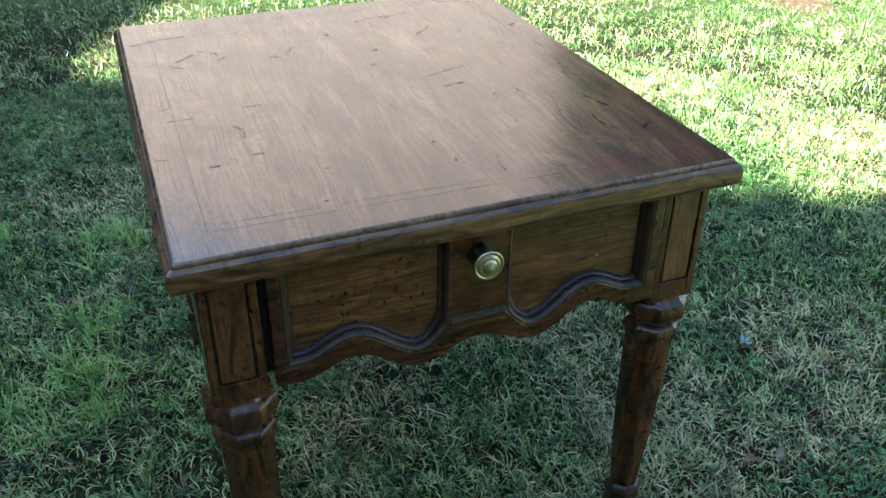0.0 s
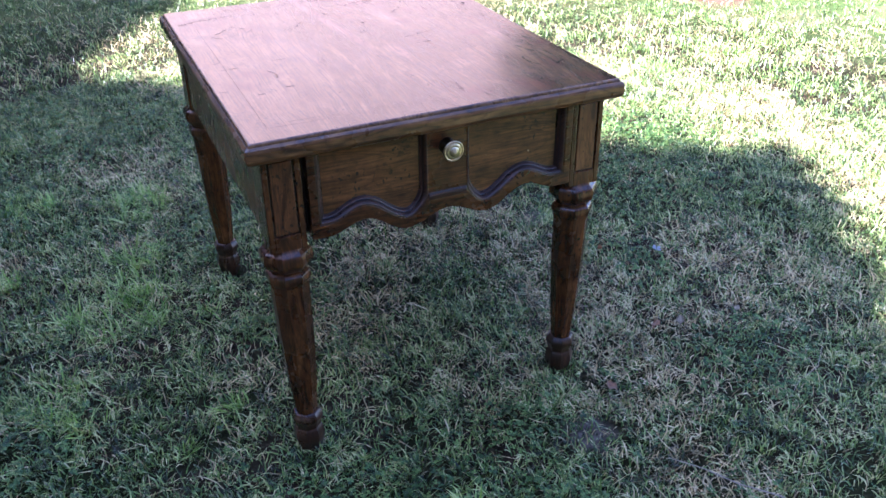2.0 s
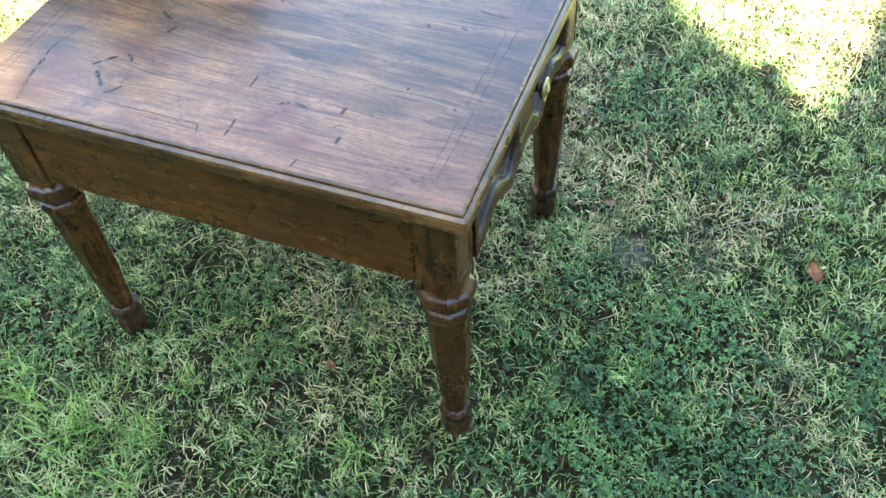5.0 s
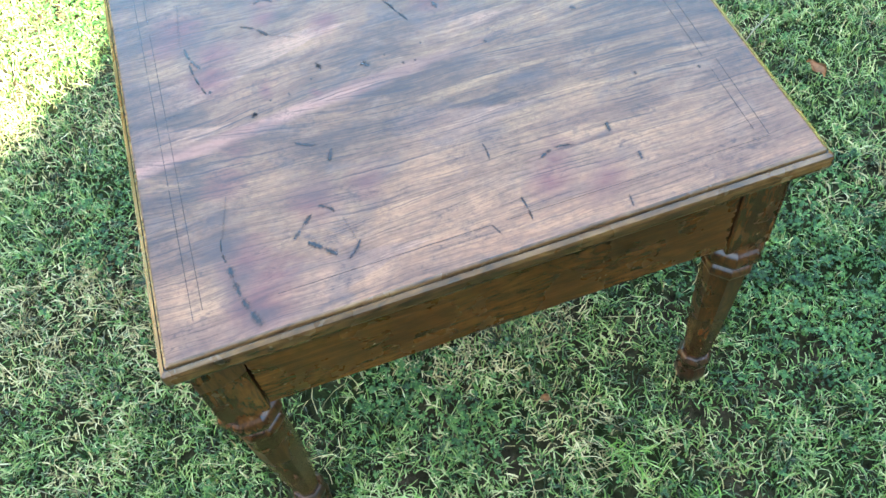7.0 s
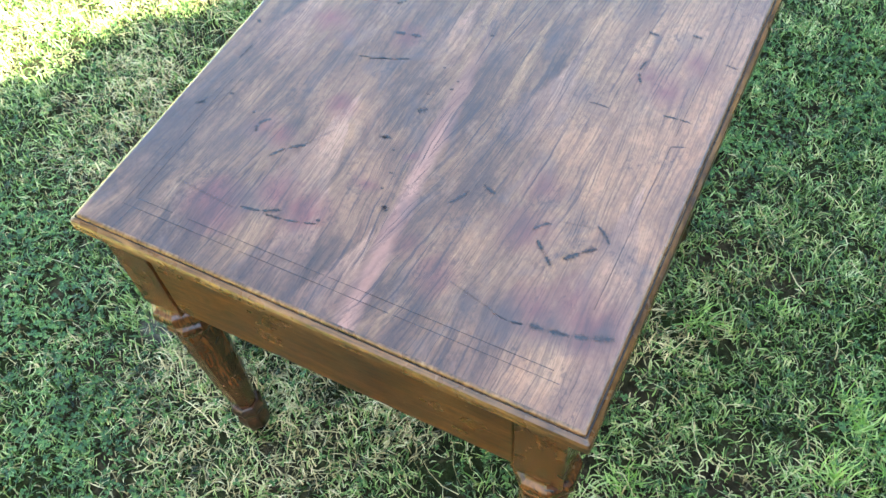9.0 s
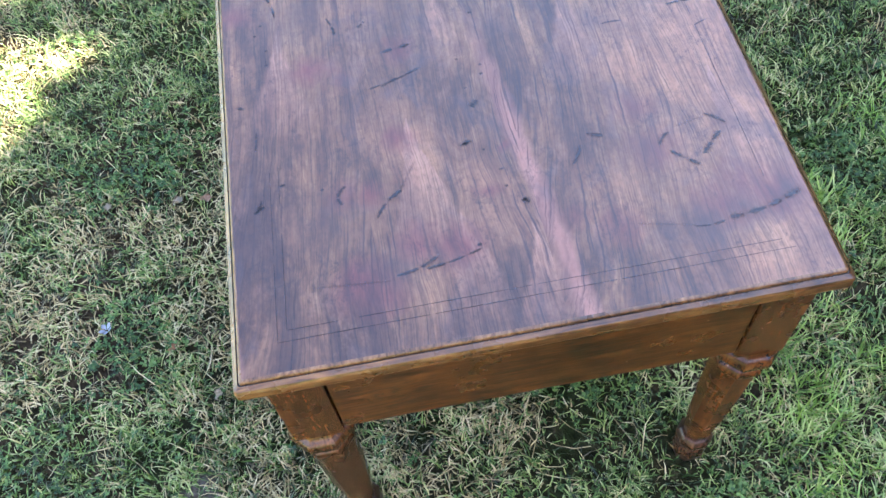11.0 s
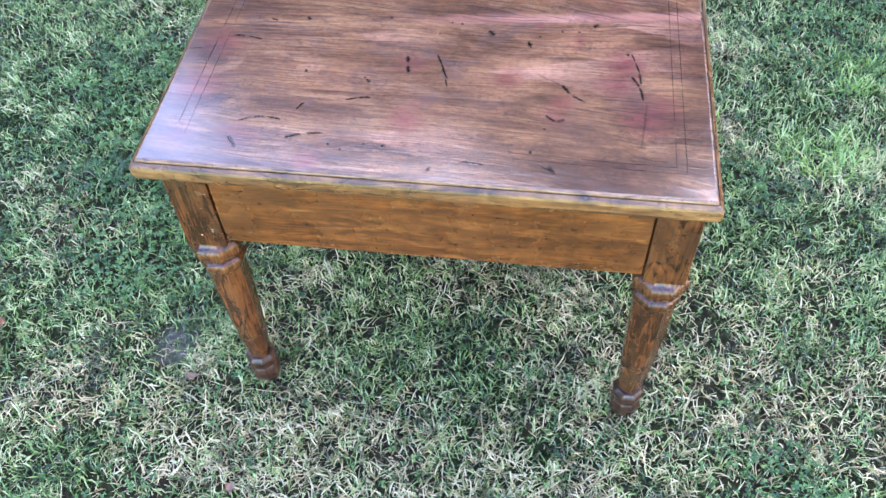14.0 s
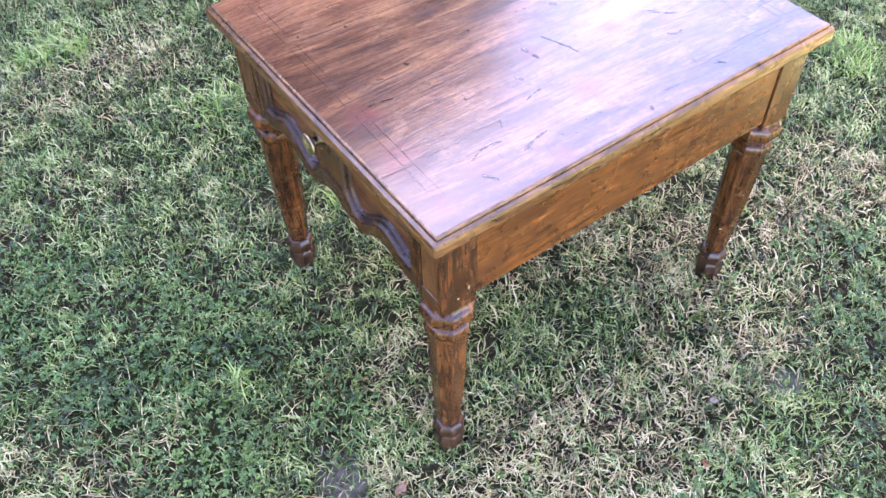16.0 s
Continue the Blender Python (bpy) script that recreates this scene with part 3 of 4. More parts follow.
streak(0.133, 0.180, 0.102, 0.149, 0.004, 0.004)
streak(-0.008, 0.186, -0.014, 0.191, 0.005, 0.0)
streak(-0.236, 0.004, -0.251, -0.002, 0.002, 0.0)
streak(-0.216, -0.033, -0.247, -0.034, 0.0022, 0.001)
streak(-0.207, -0.158, -0.219, -0.157, 0.004, 0.0)
streak(0.249, 0.149, 0.238, 0.141, 0.004, 0.0)
streak(0.116, -0.084, 0.120, -0.078, 0.006, 0.0)
streak(0.255, 0.008, 0.257, 0.012, 0.005, 0.0)
streak(0.241, 0.133, 0.246, 0.147, 0.003, 0.001)
streak(0.241, 0.044, 0.243, 0.072, 0.0018, 0.0)
streak(0.158, 0.133, 0.168, 0.147, 0.003, -0.001)
streak(0.168, 0.147, 0.163, 0.156, 0.003, 0.0)
streak(0.061, -0.005, 0.124, 0.015, 0.0026, 0.002)
streak(0.065, -0.041, 0.102, -0.035, 0.004, 0.0)
streak(0.081, 0.231, 0.123, 0.245, 0.0028, 0.003)
streak(0.201, -0.221, 0.194, -0.171, 0.0028, 0.006)
streak(0.224, -0.162, 0.211, -0.114, 0.0028, 0.003)
streak(0.176, -0.157, 0.162, -0.149, 0.0035, 0.001)
streak(0.155, -0.103, 0.147, -0.072, 0.0024, 0.002)
streak(0.048, -0.270, 0.053, -0.229, 0.0022, 0.002)
streak(0.226, -0.226, 0.245, -0.213, 0.003, 0.002)
streak(-0.182, -0.065, -0.176, -0.104, 0.0026, 0.006)
streak(-0.161, -0.145, -0.175, -0.143, 0.0035, 0.0)
streak(-0.252, -0.128, -0.267, -0.126, 0.002, 0.0)
streak(-0.139, -0.021, -0.163, -0.021, 0.0025, 0.001)
streak(0.002, -0.182, 0.008, -0.176, 0.005, 0.0)
streak(0.010, -0.228, 0.014, -0.218, 0.004, 0.0)
streak(-0.115, -0.199, -0.109, -0.199, 0.005, 0.0)
streak(-0.132, -0.262, -0.127, -0.262, 0.0025, 0.0)
streak(0.111, -0.086, 0.115, -0.086, 0.003, 0.0)
dent("faint_streak", lambda q: Vector((-0.105 - 0.053 * q, 0.236 + 0.013 * q)), 0.0018, 0.25, 0.55, 20)
dent("faint_streak", lambda q: Vector((0.202 - 0.075 * q, 0.242 + 0.007 * q)), 0.002, 0.25, 0.55, 26)
dent("faint_streak", lambda q: Vector((0.111 - 0.024 * q, 0.158 - 0.039 * q)), 0.002, 0.25, 0.55, 16)
dent("faint_streak", lambda q: Vector((-0.173 - 0.034 * q, 0.133 - 0.007 * q)), 0.002, 0.25, 0.5, 14)
# single worm holes and specks
for px, py, size in ((0.0, 0.019, 4), (-0.001, 0.006, 3), (0.022, -0.007, 3), (0.02, 0.035, 3), (0.034, 0.107, 4), (0.017, 0.119, 3), (0.005, 0.146, 4), (0.004, 0.167, 3), (-0.009, 0.186, 5),
                     (0.228, -0.108, 3), (0.235, -0.093, 3), (0.224, -0.068, 3), (0.225, -0.046, 3), (0.181, 0.133, 3), (0.219, 0.119, 5), (0.107, -0.161, 5), (-0.005, -0.073, 4), (0.042, 0.227, 4)):
    streak(px - size * 0.0006, py, px + size * 0.0006, py + size * 0.0003, size * 0.0008)
scored(-0.236, 0.21, -0.238, -0.281, ((0.0, 0.42), (0.45, 1.0)))


def leg(cx, cy, front):
    """Square head, two octagonal collars, a tapered octagonal shaft and a ringed foot."""
    b = bmesh.new()
    h = LEG_HALF
    back = 0.004 if front else 0.0
    add_box(b, (cx - h, cy - h + back, 0.3745), (cx + h, cy + h, TOP - 0.0295), 0.0015)
    head = part("leg", b, LEG, table)
    if front:
        y0, y1 = cy - h, cy - h + 0.0042
        z0, z1 = 0.3745, TOP - 0.0295
        gx, gz0, gz1 = 0.0155, 0.4, 0.5065
        stiles = bmesh.new()
        add_box(stiles, (cx - h, y0, z0), (cx - gx - 0.0025, y1, z1), 0.0012)
        add_box(stiles, (cx + gx + 0.0025, y0, z0), (cx + h, y1, z1), 0.0012)
        add_box(stiles, (cx - gx - 0.0025, y0 + 0.0002, z0), (cx + gx + 0.0025, y1, gz0 - 0.0025), 0.0012)
        add_box(stiles, (cx - gx - 0.0025, y0 + 0.0002, gz1 + 0.0025), (cx + gx + 0.0025, y1, z1), 0.0012)
        part("panel_frame", stiles, LEG, head)
        sunk = bmesh.new()
        add_box(sunk, (cx - gx - 0.0025, y1 - 0.0012, gz0 - 0.0025), (cx + gx + 0.0025, y1 - 0.0002, gz1 + 0.0025))
        part("panel_groove", sunk, GLAZE_AND_SHADE, head, "dark glazed groove")
        field = bmesh.new()
        add_box(field, (cx - gx, y0 + 0.0006, gz0), (cx + gx, y1 - 0.001, gz1), 0.0014)
        part("panel", field, PANEL_LEG, head)
    b = bmesh.new()
    loft(b, [octagon(cx, cy, r, z) for r, z in eased(((0.0258, 0.3755), (0.028, 0.3715), (0.033, 0.367), (0.0348, 0.36), (0.0342, 0.351),
                                                      (0.0295, 0.343), (0.0252, 0.3375), (0.0248, 0.333)))])
    part("upper_collar", b, LEG, head)
    b = bmesh.new()
    loft(b, [octagon(cx, cy, r, z) for r, z in eased(((0.0248, 0.3345), (0.0285, 0.3315), (0.03, 0.326), (0.0296, 0.3205), (0.0272, 0.3145), (0.0268, 0.312)))])
    part("lower_collar", b, LEG, head)
    lean = lambda z: cx * (1 - 0.017 * max(0.0, 0.34 - z) / 0.34)
    b = bmesh.new()
    loft(b, [octagon(lean(z), cy, r, z) for r, z in ((0.0258, 0.313), (0.0258, 0.3), (0.0246, 0.235), (0.0216, 0.155), (0.0165, 0.082), (0.0152, 0.07))])
    part("shaft", b, LEG, head)
    b = bmesh.new()
    loft(b, [octagon(lean(z), cy, r, z) for r, z in eased(((0.0152, 0.0745), (0.0185, 0.0735), (0.0222, 0.067), (0.0226, 0.061), (0.0195, 0.051), (0.0188, 0.045),
                                                (0.0205, 0.041), (0.0222, 0.032), (0.0218, 0.02), (0.0185, 0.006), (0.017, -0.004)))])
    part("foot", b, FOOT, head)
    return head


for sx in (-1, 1):
    leg(sx * LEG_X, LEG_FRONT, True)
    leg(sx * LEG_X, LEG_BACK, False)


def apron(name, lo, hi, material):
    b = bmesh.new()
    add_box(b, lo, hi, 0.0018)
    part(name, b, material, table)


HEAD_IN, Z_AP = LEG_X - LEG_HALF, TOP - 0.0295
for sx in (-1, 1):
    xs = sorted((sx * 0.2565, sx * 0.2385))
    apron("side_apron", (xs[0], LEG_FRONT + LEG_HALF + 0.0015, 0.386), (xs[1], LEG_BACK - LEG_HALF - 0.0015, Z_AP), APRON_Y)
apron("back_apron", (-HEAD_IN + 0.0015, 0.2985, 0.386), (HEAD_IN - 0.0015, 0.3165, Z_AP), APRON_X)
apron("front_rail", (-HEAD_IN, FRONT_Y + 0.003, 0.5095), (HEAD_IN, FRONT_Y + 0.03, Z_AP), FRONT)
for sx in (-1, 1):
    xs = sorted((sx * 0.2385, sx * 0.199))
    apron("drawer_runner", (xs[0], LEG_FRONT + LEG_HALF + 0.0015, 0.387), (xs[1], 0.29, 0.5), APRON_Y)
# dark strip whose colour stands for the shade in the gap left of the drawer
apron("gap_shade", (-HEAD_IN - 0.0005, FRONT_Y + 0.017, 0.388), (-0.1965, LEG_FRONT + LEG_HALF + 0.001, 0.512), GLAZE_AND_SHADE)


# drawer front: two sunk panels with a waved moulding below, scalloped lower edge
DRAWER_X, DRAWER_TOP = 0.0035, 0.508
DRAWER_HALF = 0.2025


def swing(w, knots):
    """Half cosine waves through (w, z) knots."""
    for (w0, z0), (w1, z1) in zip(knots, knots[1:]):
        if w <= w1:
            return z0 + (z1 - z0) * (0.5 - 0.5 * math.cos(math.pi * (w - w0) / (w1 - w0)))
    return knots[-1][1]


def lower_edge(w):
    return swing(w, ((0.0, 0.389), (0.062, 0.3695), (0.127, 0.399), (0.179, 0.3835), (0.21, 0.3835)))


def panel_edge(w):
    return swing(w, ((0.0, 0.4055), (0.026, 0.405), (0.06, 0.3855), (0.127, 0.4195), (0.177, 0.4025), (0.21, 0.4025)))


def soft_min(a, b, k):
    h = max(k - abs(a - b), 0.0) / k
    return min(a, b) - h * h * k * 0.25


def face_band(w, z):
    """Distance inside the moulding's outer line; below 0 on the flat frame."""
    slope = (panel_edge(w + 0.001) - panel_edge(w - 0.001)) / 0.002 if w > 0.001 else 0.0
    rise = (z - panel_edge(w)) / math.sqrt(1 + slope * slope)
    if w < 0.03:
        return rise if rise < 0.0112 else -1.0
    return min(soft_min(w - 0.0295, rise, 0.014), 0.1915 - w)


def depth(w, z):
    """How far the drawer's face lies behind its frame at w from the middle and height z."""
    slope = (panel_edge(w + 0.001) - panel_edge(w - 0.001)) / 0.002 if w > 0.001 else 0.0
    rise = (z - panel_edge(w)) / math.sqrt(1 + slope * slope)
    if w < 0.03:
        if rise < 0:
            return 0.0
        if rise < 0.011:
            return 0.001 - 0.002 * math.sin(math.pi * rise / 0.011)
        return 0.0018
    s = min(soft_min(w - 0.0295, rise, 0.014), 0.1915 - w)
    if s < 0:
        return 0.0
    if s < 0.0009:
        return 0.0015
    if s < 0.0052:
        q = (s - 0.0009) / 0.0043
        return 0.0006 + 0.0052 * (1 - math.cos(q * math.pi / 2))
    if s < 0.0062:
        return 0.0085
    if s < 0.0088:
        q = (s - 0.0062) / 0.0026
        return 0.0082 + 0.0038 * (1 - math.cos(q * math.pi / 2))
    return 0.0135


bm = bmesh.new()
NX, NZ = 400, 120
grid = []
for i in range(NX + 1):
    x = -DRAWER_HALF + 2 * DRAWER_HALF * i / NX
    w = abs(x)
    z0 = lower_edge(w)
    grid.append([bm.verts.new((DRAWER_X + x, FRONT_Y - 0.001 + depth(w, z0 + (DRAWER_TOP - z0) * k / NZ), z0 + (DRAWER_TOP - z0) * k / NZ)) for k in range(NZ + 1)])
back = [[bm.verts.new((c[j].co.x, FRONT_Y + 0.022, c[j].co.z)) for j in (0, NZ)] for c in grid]
for i in range(NX):
    for k in range(NZ):
        bm.faces.new((grid[i][k], grid[i + 1][k], grid[i + 1][k + 1], grid[i][k + 1]))
    bm.faces.new((grid[i][0], back[i][0], back[i + 1][0], grid[i + 1][0]))
    bm.faces.new((grid[i][NZ], grid[i + 1][NZ], back[i + 1][1], back[i][1]))
    bm.faces.new((back[i][0], back[i][1], back[i + 1][1], back[i + 1][0]))
for i in (0, NX):
    bm.faces.new(grid[i] + [back[i][1], back[i][0]])
drawer = part("drawer", bm, [FRONT, MOULD, GLAZE_AND_SHADE, PANEL], table, "drawer front with sunk panels and a waved moulding")
for f in drawer.data.polygons:
    if f.normal.y < -0.02 and f.center.y < FRONT_Y + 0.016:
        band = face_band(abs(f.center.x - DRAWER_X), f.center.z)
        f.material_index = 0 if band < 0 else 3 if band > 0.0098 and f.center.y > FRONT_Y + 0.01 else 2 if band < 0.0012 or 0.0050 < band < 0.0066 or band > 0.0086 else 1
    f.use_smooth = f.normal.y < -0.5
for sx in (-1, 1):
    b = bmesh.new()
    x0 = DRAWER_X + sx * 0.188
    add_box(b, (x0 - 0.006, FRONT_Y + 0.022, 0.406), (x0 + 0.006, 0.24, 0.5), 0.001)
    part("drawer_side", b, APRON_Y, drawer)
KNOB = (DRAWER_X - 0.0015, FRONT_Y + 0.0008, 0.4855)
b = bmesh.new()
turned(b, ((0.0, 0.0), (0.0115, 0.0), (0.0118, 0.0015), (0.0105, 0.003), (0.0106, 0.0042), (0.0088, 0.0055), (0.0088, 0.007), (0.0062, 0.009), (0.0055, 0.014),
           (0.0075, 0.018), (0.0, 0.0185)), KNOB, "y")
part("knob_stem", b, BRONZE, drawer, "dark ringed knob stem", True)
b = bmesh.new()
turned(b, ((0.0, 0.017), (0.008, 0.0175), (0.0135, 0.0205), (0.0152, 0.0225), (0.0154, 0.0238), (0.0145, 0.0252), (0.0132, 0.0252), (0.0125, 0.0243), (0.0116, 0.0243),
           (0.0108, 0.0252), (0.0082, 0.0262), (0.0076, 0.0258), (0.0070, 0.0268), (0.0045, 0.0282), (0.0, 0.0287)), KNOB, "y", 48)
part("knob", b, BRASS, drawer, "antique brass knob with rings", True)


# ---- the lawn ----
def lattice(seed):
    return np.random.default_rng(seed).random((128, 128))


def smooth_noise(x, y, size, seed):
    """Smooth values 0..1 over the ground with lumps of that size in metres."""
    g = lattice(seed)
    u, v = x / size + 40.3, y / size + 40.7
    i, j = np.floor(u).astype(int), np.floor(v).astype(int)
    a, b = u - i, v - j
    a, b = a * a * (3 - 2 * a), b * b * (3 - 2 * b)
    at = lambda p, q: g[p % 128, q % 128]
    return (at(i, j) * (1 - a) + at(i + 1, j) * a) * (1 - b) + (at(i, j + 1) * (1 - a) + at(i + 1, j + 1) * a) * b


def patches(x, y, spots):
    """How far inside any of the round patches (x, y, radius) a place lies, 0..1, with uneven edges."""
    wob = 0.75 + 0.5 * smooth_noise(x, y, 0.12, 5)
    best = np.zeros_like(x)
    for px, py, r in spots:
        best = np.maximum(best, np.clip(1.6 * (1 - np.hypot(x - px, y - py) / (r * wob)), 0, 1))
    return best


CLOVER_SPOTS = ((-0.1, -0.5, 0.2), (-0.2, -0.62, 0.22), (0.02, -0.6, 0.14), (-0.13, 0.15, 0.11), (-0.2, 0.06, 0.09), (0.08, -0.4, 0.1), (-0.25, -0.47, 0.14),
                (0.58, -0.02, 0.1), (-0.65, -0.12, 0.15), (0.57, -0.42, 0.15), (-0.27, 0.44, 0.14), (0.05, -0.9, 0.15), (-0.45, -0.74, 0.2), (0.38, 0.5, 0.15),
                (-0.45, 1.1, 0.2), (0.78, 0.3, 0.28), (0.95, 0.5, 0.22), (0.46, 0.44, 0.14), (-0.27, 0.55, 0.1), (-0.75, 0.1, 0.12), (-0.78, 0.85, 0.3), (-0.95, 1.15, 0.3), (-0.6, 1.4, 0.28), (-1.1, 0.5, 0.3), (-0.3, 1.2, 0.2))
DRY_SPOTS = tuple((px, py, 0.14) for px, py in (
    (-0.69, -0.54), (0.28, 0.17), (0.34, -0.04), (0.04, -0.26), (-0.03, -0.68), (0.32, 0.41), (0.27, 0.05), (0.09, 0.46), (-0.09, -0.78), (-0.02, 0.06), (0.18, 0.17),
    (0.33, -0.2), (0.37, -0.35), (-0.1, 0.39), (0.49, -0.48), (0.47, -0.18), (0.12, 0.33), (-0.03, 0.18), (-0.4, 0.46), (0.75, -0.14), (0.35, 0.24), (0.85, -0.22),
    (0.21, 0.46), (-0.17, -0.02), (0.71, 0.44), (0.22, 0.68), (-0.12, -0.14), (-0.26, -0.07), (0.31, -0.6), (-0.06, 0.6), (0.64, -0.33), (-0.68, 0.46), (-0.18, 1.39)))
DRY_SPOTS += ((0.1, -1.1, 0.3), (0.8, -0.8, 0.3), (-0.8, 0.8, 0.22), (-1.02, -0.4, 0.25), (-0.39, 0.95, 0.18), (0.95, -0.55, 0.32), (0.82, 0.75, 0.25), (1.3, 0.45, 0.32), (1.4, 0.0, 0.32), (0.5, 1.02, 0.2))
GREEN_SPOTS = ((-0.38, -0.54, 0.14), (-0.29, -0.67, 0.15), (-0.23, -0.34, 0.14), (-0.07, -0.51, 0.15), (-0.48, -0.68, 0.14), (0.08, -0.5, 0.1), (0.41, -0.57, 0.08), (0.15, -0.1, 0.1), (-0.46, 0.62, 0.14), (0.1, -0.89, 0.13),
             (-0.21, 0.49, 0.16), (0.62, -0.39, 0.08), (-0.53, 0.41, 0.15), (0.71, 0.16, 0.14), (0.55, -0.16, 0.08), (-0.47, -0.14, 0.14), (0.53, 0.15, 0.1), (0.49, 0.48, 0.12), (-0.21, -0.5, 0.14), (-0.22, 0.06, 0.1),
             (0.95, 0.09, 0.16), (-0.17, 0.19, 0.13), (0.45, 0.72, 0.14), (-0.06, -0.36, 0.12), (-0.53, 1.25, 0.2), (-0.71, 0.12, 0.17))
LIME_SPOTS = ((-0.47, 0.31, 0.09), (-0.52, 0.24, 0.06), (-0.6, 0.77, 0.08), (-0.58, -0.01, 0.07), (-0.41, 0.44, 0.08), (-0.42, -0.21, 0.025), (-0.05, -0.49, 0.05), (-0.46, 0.2, 0.09), (-0.74, -0.2, 0.1), (-0.03, 1.02, 0.08), (-1.15, -0.43, 0.12),
              (-0.57, -0.06, 0.05), (-0.36, 0.66, 0.1), (1.75, 1.1, 0.5), (-0.68, 0.43, 0.07), (-0.32, -0.14, 0.03),
              (-0.4, 0.29, 0.07), (-0.55, -0.07, 0.06), (-0.35, -0.17, 0.045), (-0.31, 0.145, 0.03))


def scatter(count, near, seed):
    """Places on the lawn: a dense disc about the table, and a thinner far field on the side that opens out."""
    rng = np.random.default_rng(seed)
    if near:
        r, a = 1.66 * np.sqrt(rng.random(count)), rng.random(count) * 2 * math.pi
    else:
        r, a = 1.3 + 3.3 * rng.random(count) ** 1.35, np.radians(rng.uniform(-45, 155, count))
    return r * np.cos(a), r * np.sin(a), rng


def tufts(count, each, spread, near, seed):
    """Places gathered in tufts, with the way that each blade leans out of its tuft."""
    cx, cy, rng = scatter(count // each, near, seed)
    n = len(cx) * each
    ox, oy = rng.normal(0, spread, n), rng.normal(0, spread, n)
    return np.repeat(cx, each) + ox, np.repeat(cy, each) + oy, np.arctan2(oy, ox) + rng.normal(0, 0.9, n), rng


def lay(x, y):
    """Height of the ground."""
    return 0.012 * (smooth_noise(x, y, 0.35, 2) - 0.5) + 0.006 * (smooth_noise(x, y, 0.09, 3) - 0.5)


def blades(name, x, y, rng, length, width, lean, material, label, category, curl=0.6, head=None, segments=2):
    """Bent tapering strips."""
    n = len(x)
    head = rng.random(n) * 2 * math.pi if head is None else head
    ln = length[0] + (length[1] - length[0]) * rng.random(n) ** 1.5
    wd = (width[0] + (width[1] - width[0]) * rng.random(n)) * 0.5
    tilt = np.radians(lean[0] + (lean[1] - lean[0]) * rng.random(n))
    bend = curl * (0.4 + rng.random(n))
    turn = rng.normal(0, 0.28, n)
    lift = rng.random(n)
    px, py, pz = x.copy(), y.copy(), lay(x, y) - 0.002
    rows = []
    shares = (1.0, 0.9, 0.0) if segments == 2 else (1.0, 1.0, 0.75, 0.0)
    for share in shares:
        sx, sy = -np.sin(head) * wd * share, np.cos(head) * wd * share
        if share:
            rows += [np.stack((px + sx, py + sy, pz), 1), np.stack((px - sx, py - sy, pz + wd * share * 0.6), 1)]
        else:
            rows.append(np.stack((px, py, pz), 1))
        step = ln / segments
        px = px + np.cos(head) * np.sin(tilt) * step
        py = py + np.sin(head) * np.sin(tilt) * step
        pz = np.maximum(pz + np.cos(tilt) * step, lay(x, y) + 0.001 + 0.004 * lift)
        tilt, head = tilt + bend * 2 / segments, head + turn + rng.normal(0, 0.2, n)
    verts = np.stack(rows, 1)
    m = 2 * segments + 1
    base = np.arange(n)[:, None] * m
    faces = [base + np.array([[2 * k, 2 * k + 1, 2 * k + 3, 2 * k + 2]]) for k in range(segments - 1)] + [base + np.array([[m - 3, m - 2, m - 1]])]
    tips = [k // 2 / segments for k in range(m)]
    stuff_mesh(name, verts, faces, material, label, category, tips)


# a single sheet of earth to the horizon, finer near the table
bm = bmesh.new()
rings = [0.0] + [0.06 * k for k in range(1, 32)] + [2.2, 2.8, 3.6, 5.0, 8.0, 15.0, 40.0, 120.0, 400.0, 1500.0]
prev = None
for r in rings[1:]:
    ring = []
    for k in range(96):
        a = 2 * math.pi * k / 96
        x, y = r * math.cos(a), r * math.sin(a)
        z = float(lay(np.array([x]), np.array([y]))[0]) if r < 6 else 0.0
        ring.append(bm.verts.new((x, y, z - 0.004)))
    if prev is None:
        mid = bm.verts.new((0, 0, -0.004))
        for k in range(96):
            bm.faces.new((mid, ring[k], ring[(k + 1) % 96]))
    else:
        for k in range(96):
            bm.faces.new((prev[k], ring[k], ring[(k + 1) % 96], prev[(k + 1) % 96]))
    prev = ring
ground = part("ground", bm, SOIL, None, "patchy lawn soil under grass and clover", True)
tagged(ground, category="ground", kind="structure")


def dryness(x, y):
    clover = patches(x, y, CLOVER_SPOTS)
    dry = 0.7 * patches(x, y, DRY_SPOTS) + 1.5 * (smooth_noise(x, y, 0.3, 7) - 0.42) + 0.9 * (smooth_noise(x, y, 0.06, 9) - 0.5)
    dry = dry + np.clip(0.2 * x, -0.15, 0.12) - 1.15 * patches(x, y, GREEN_SPOTS)
    return np.clip(dry, 0, 1), np.clip(clover, 0, 1), (1 - 0.6 * patches(x, y, BARE_SPOTS)) * (1 - 0.93 * patches(x, y, RED_DIRT)) * (0.42 + 1.05 * smooth_noise(x, y, 0.045, 13))


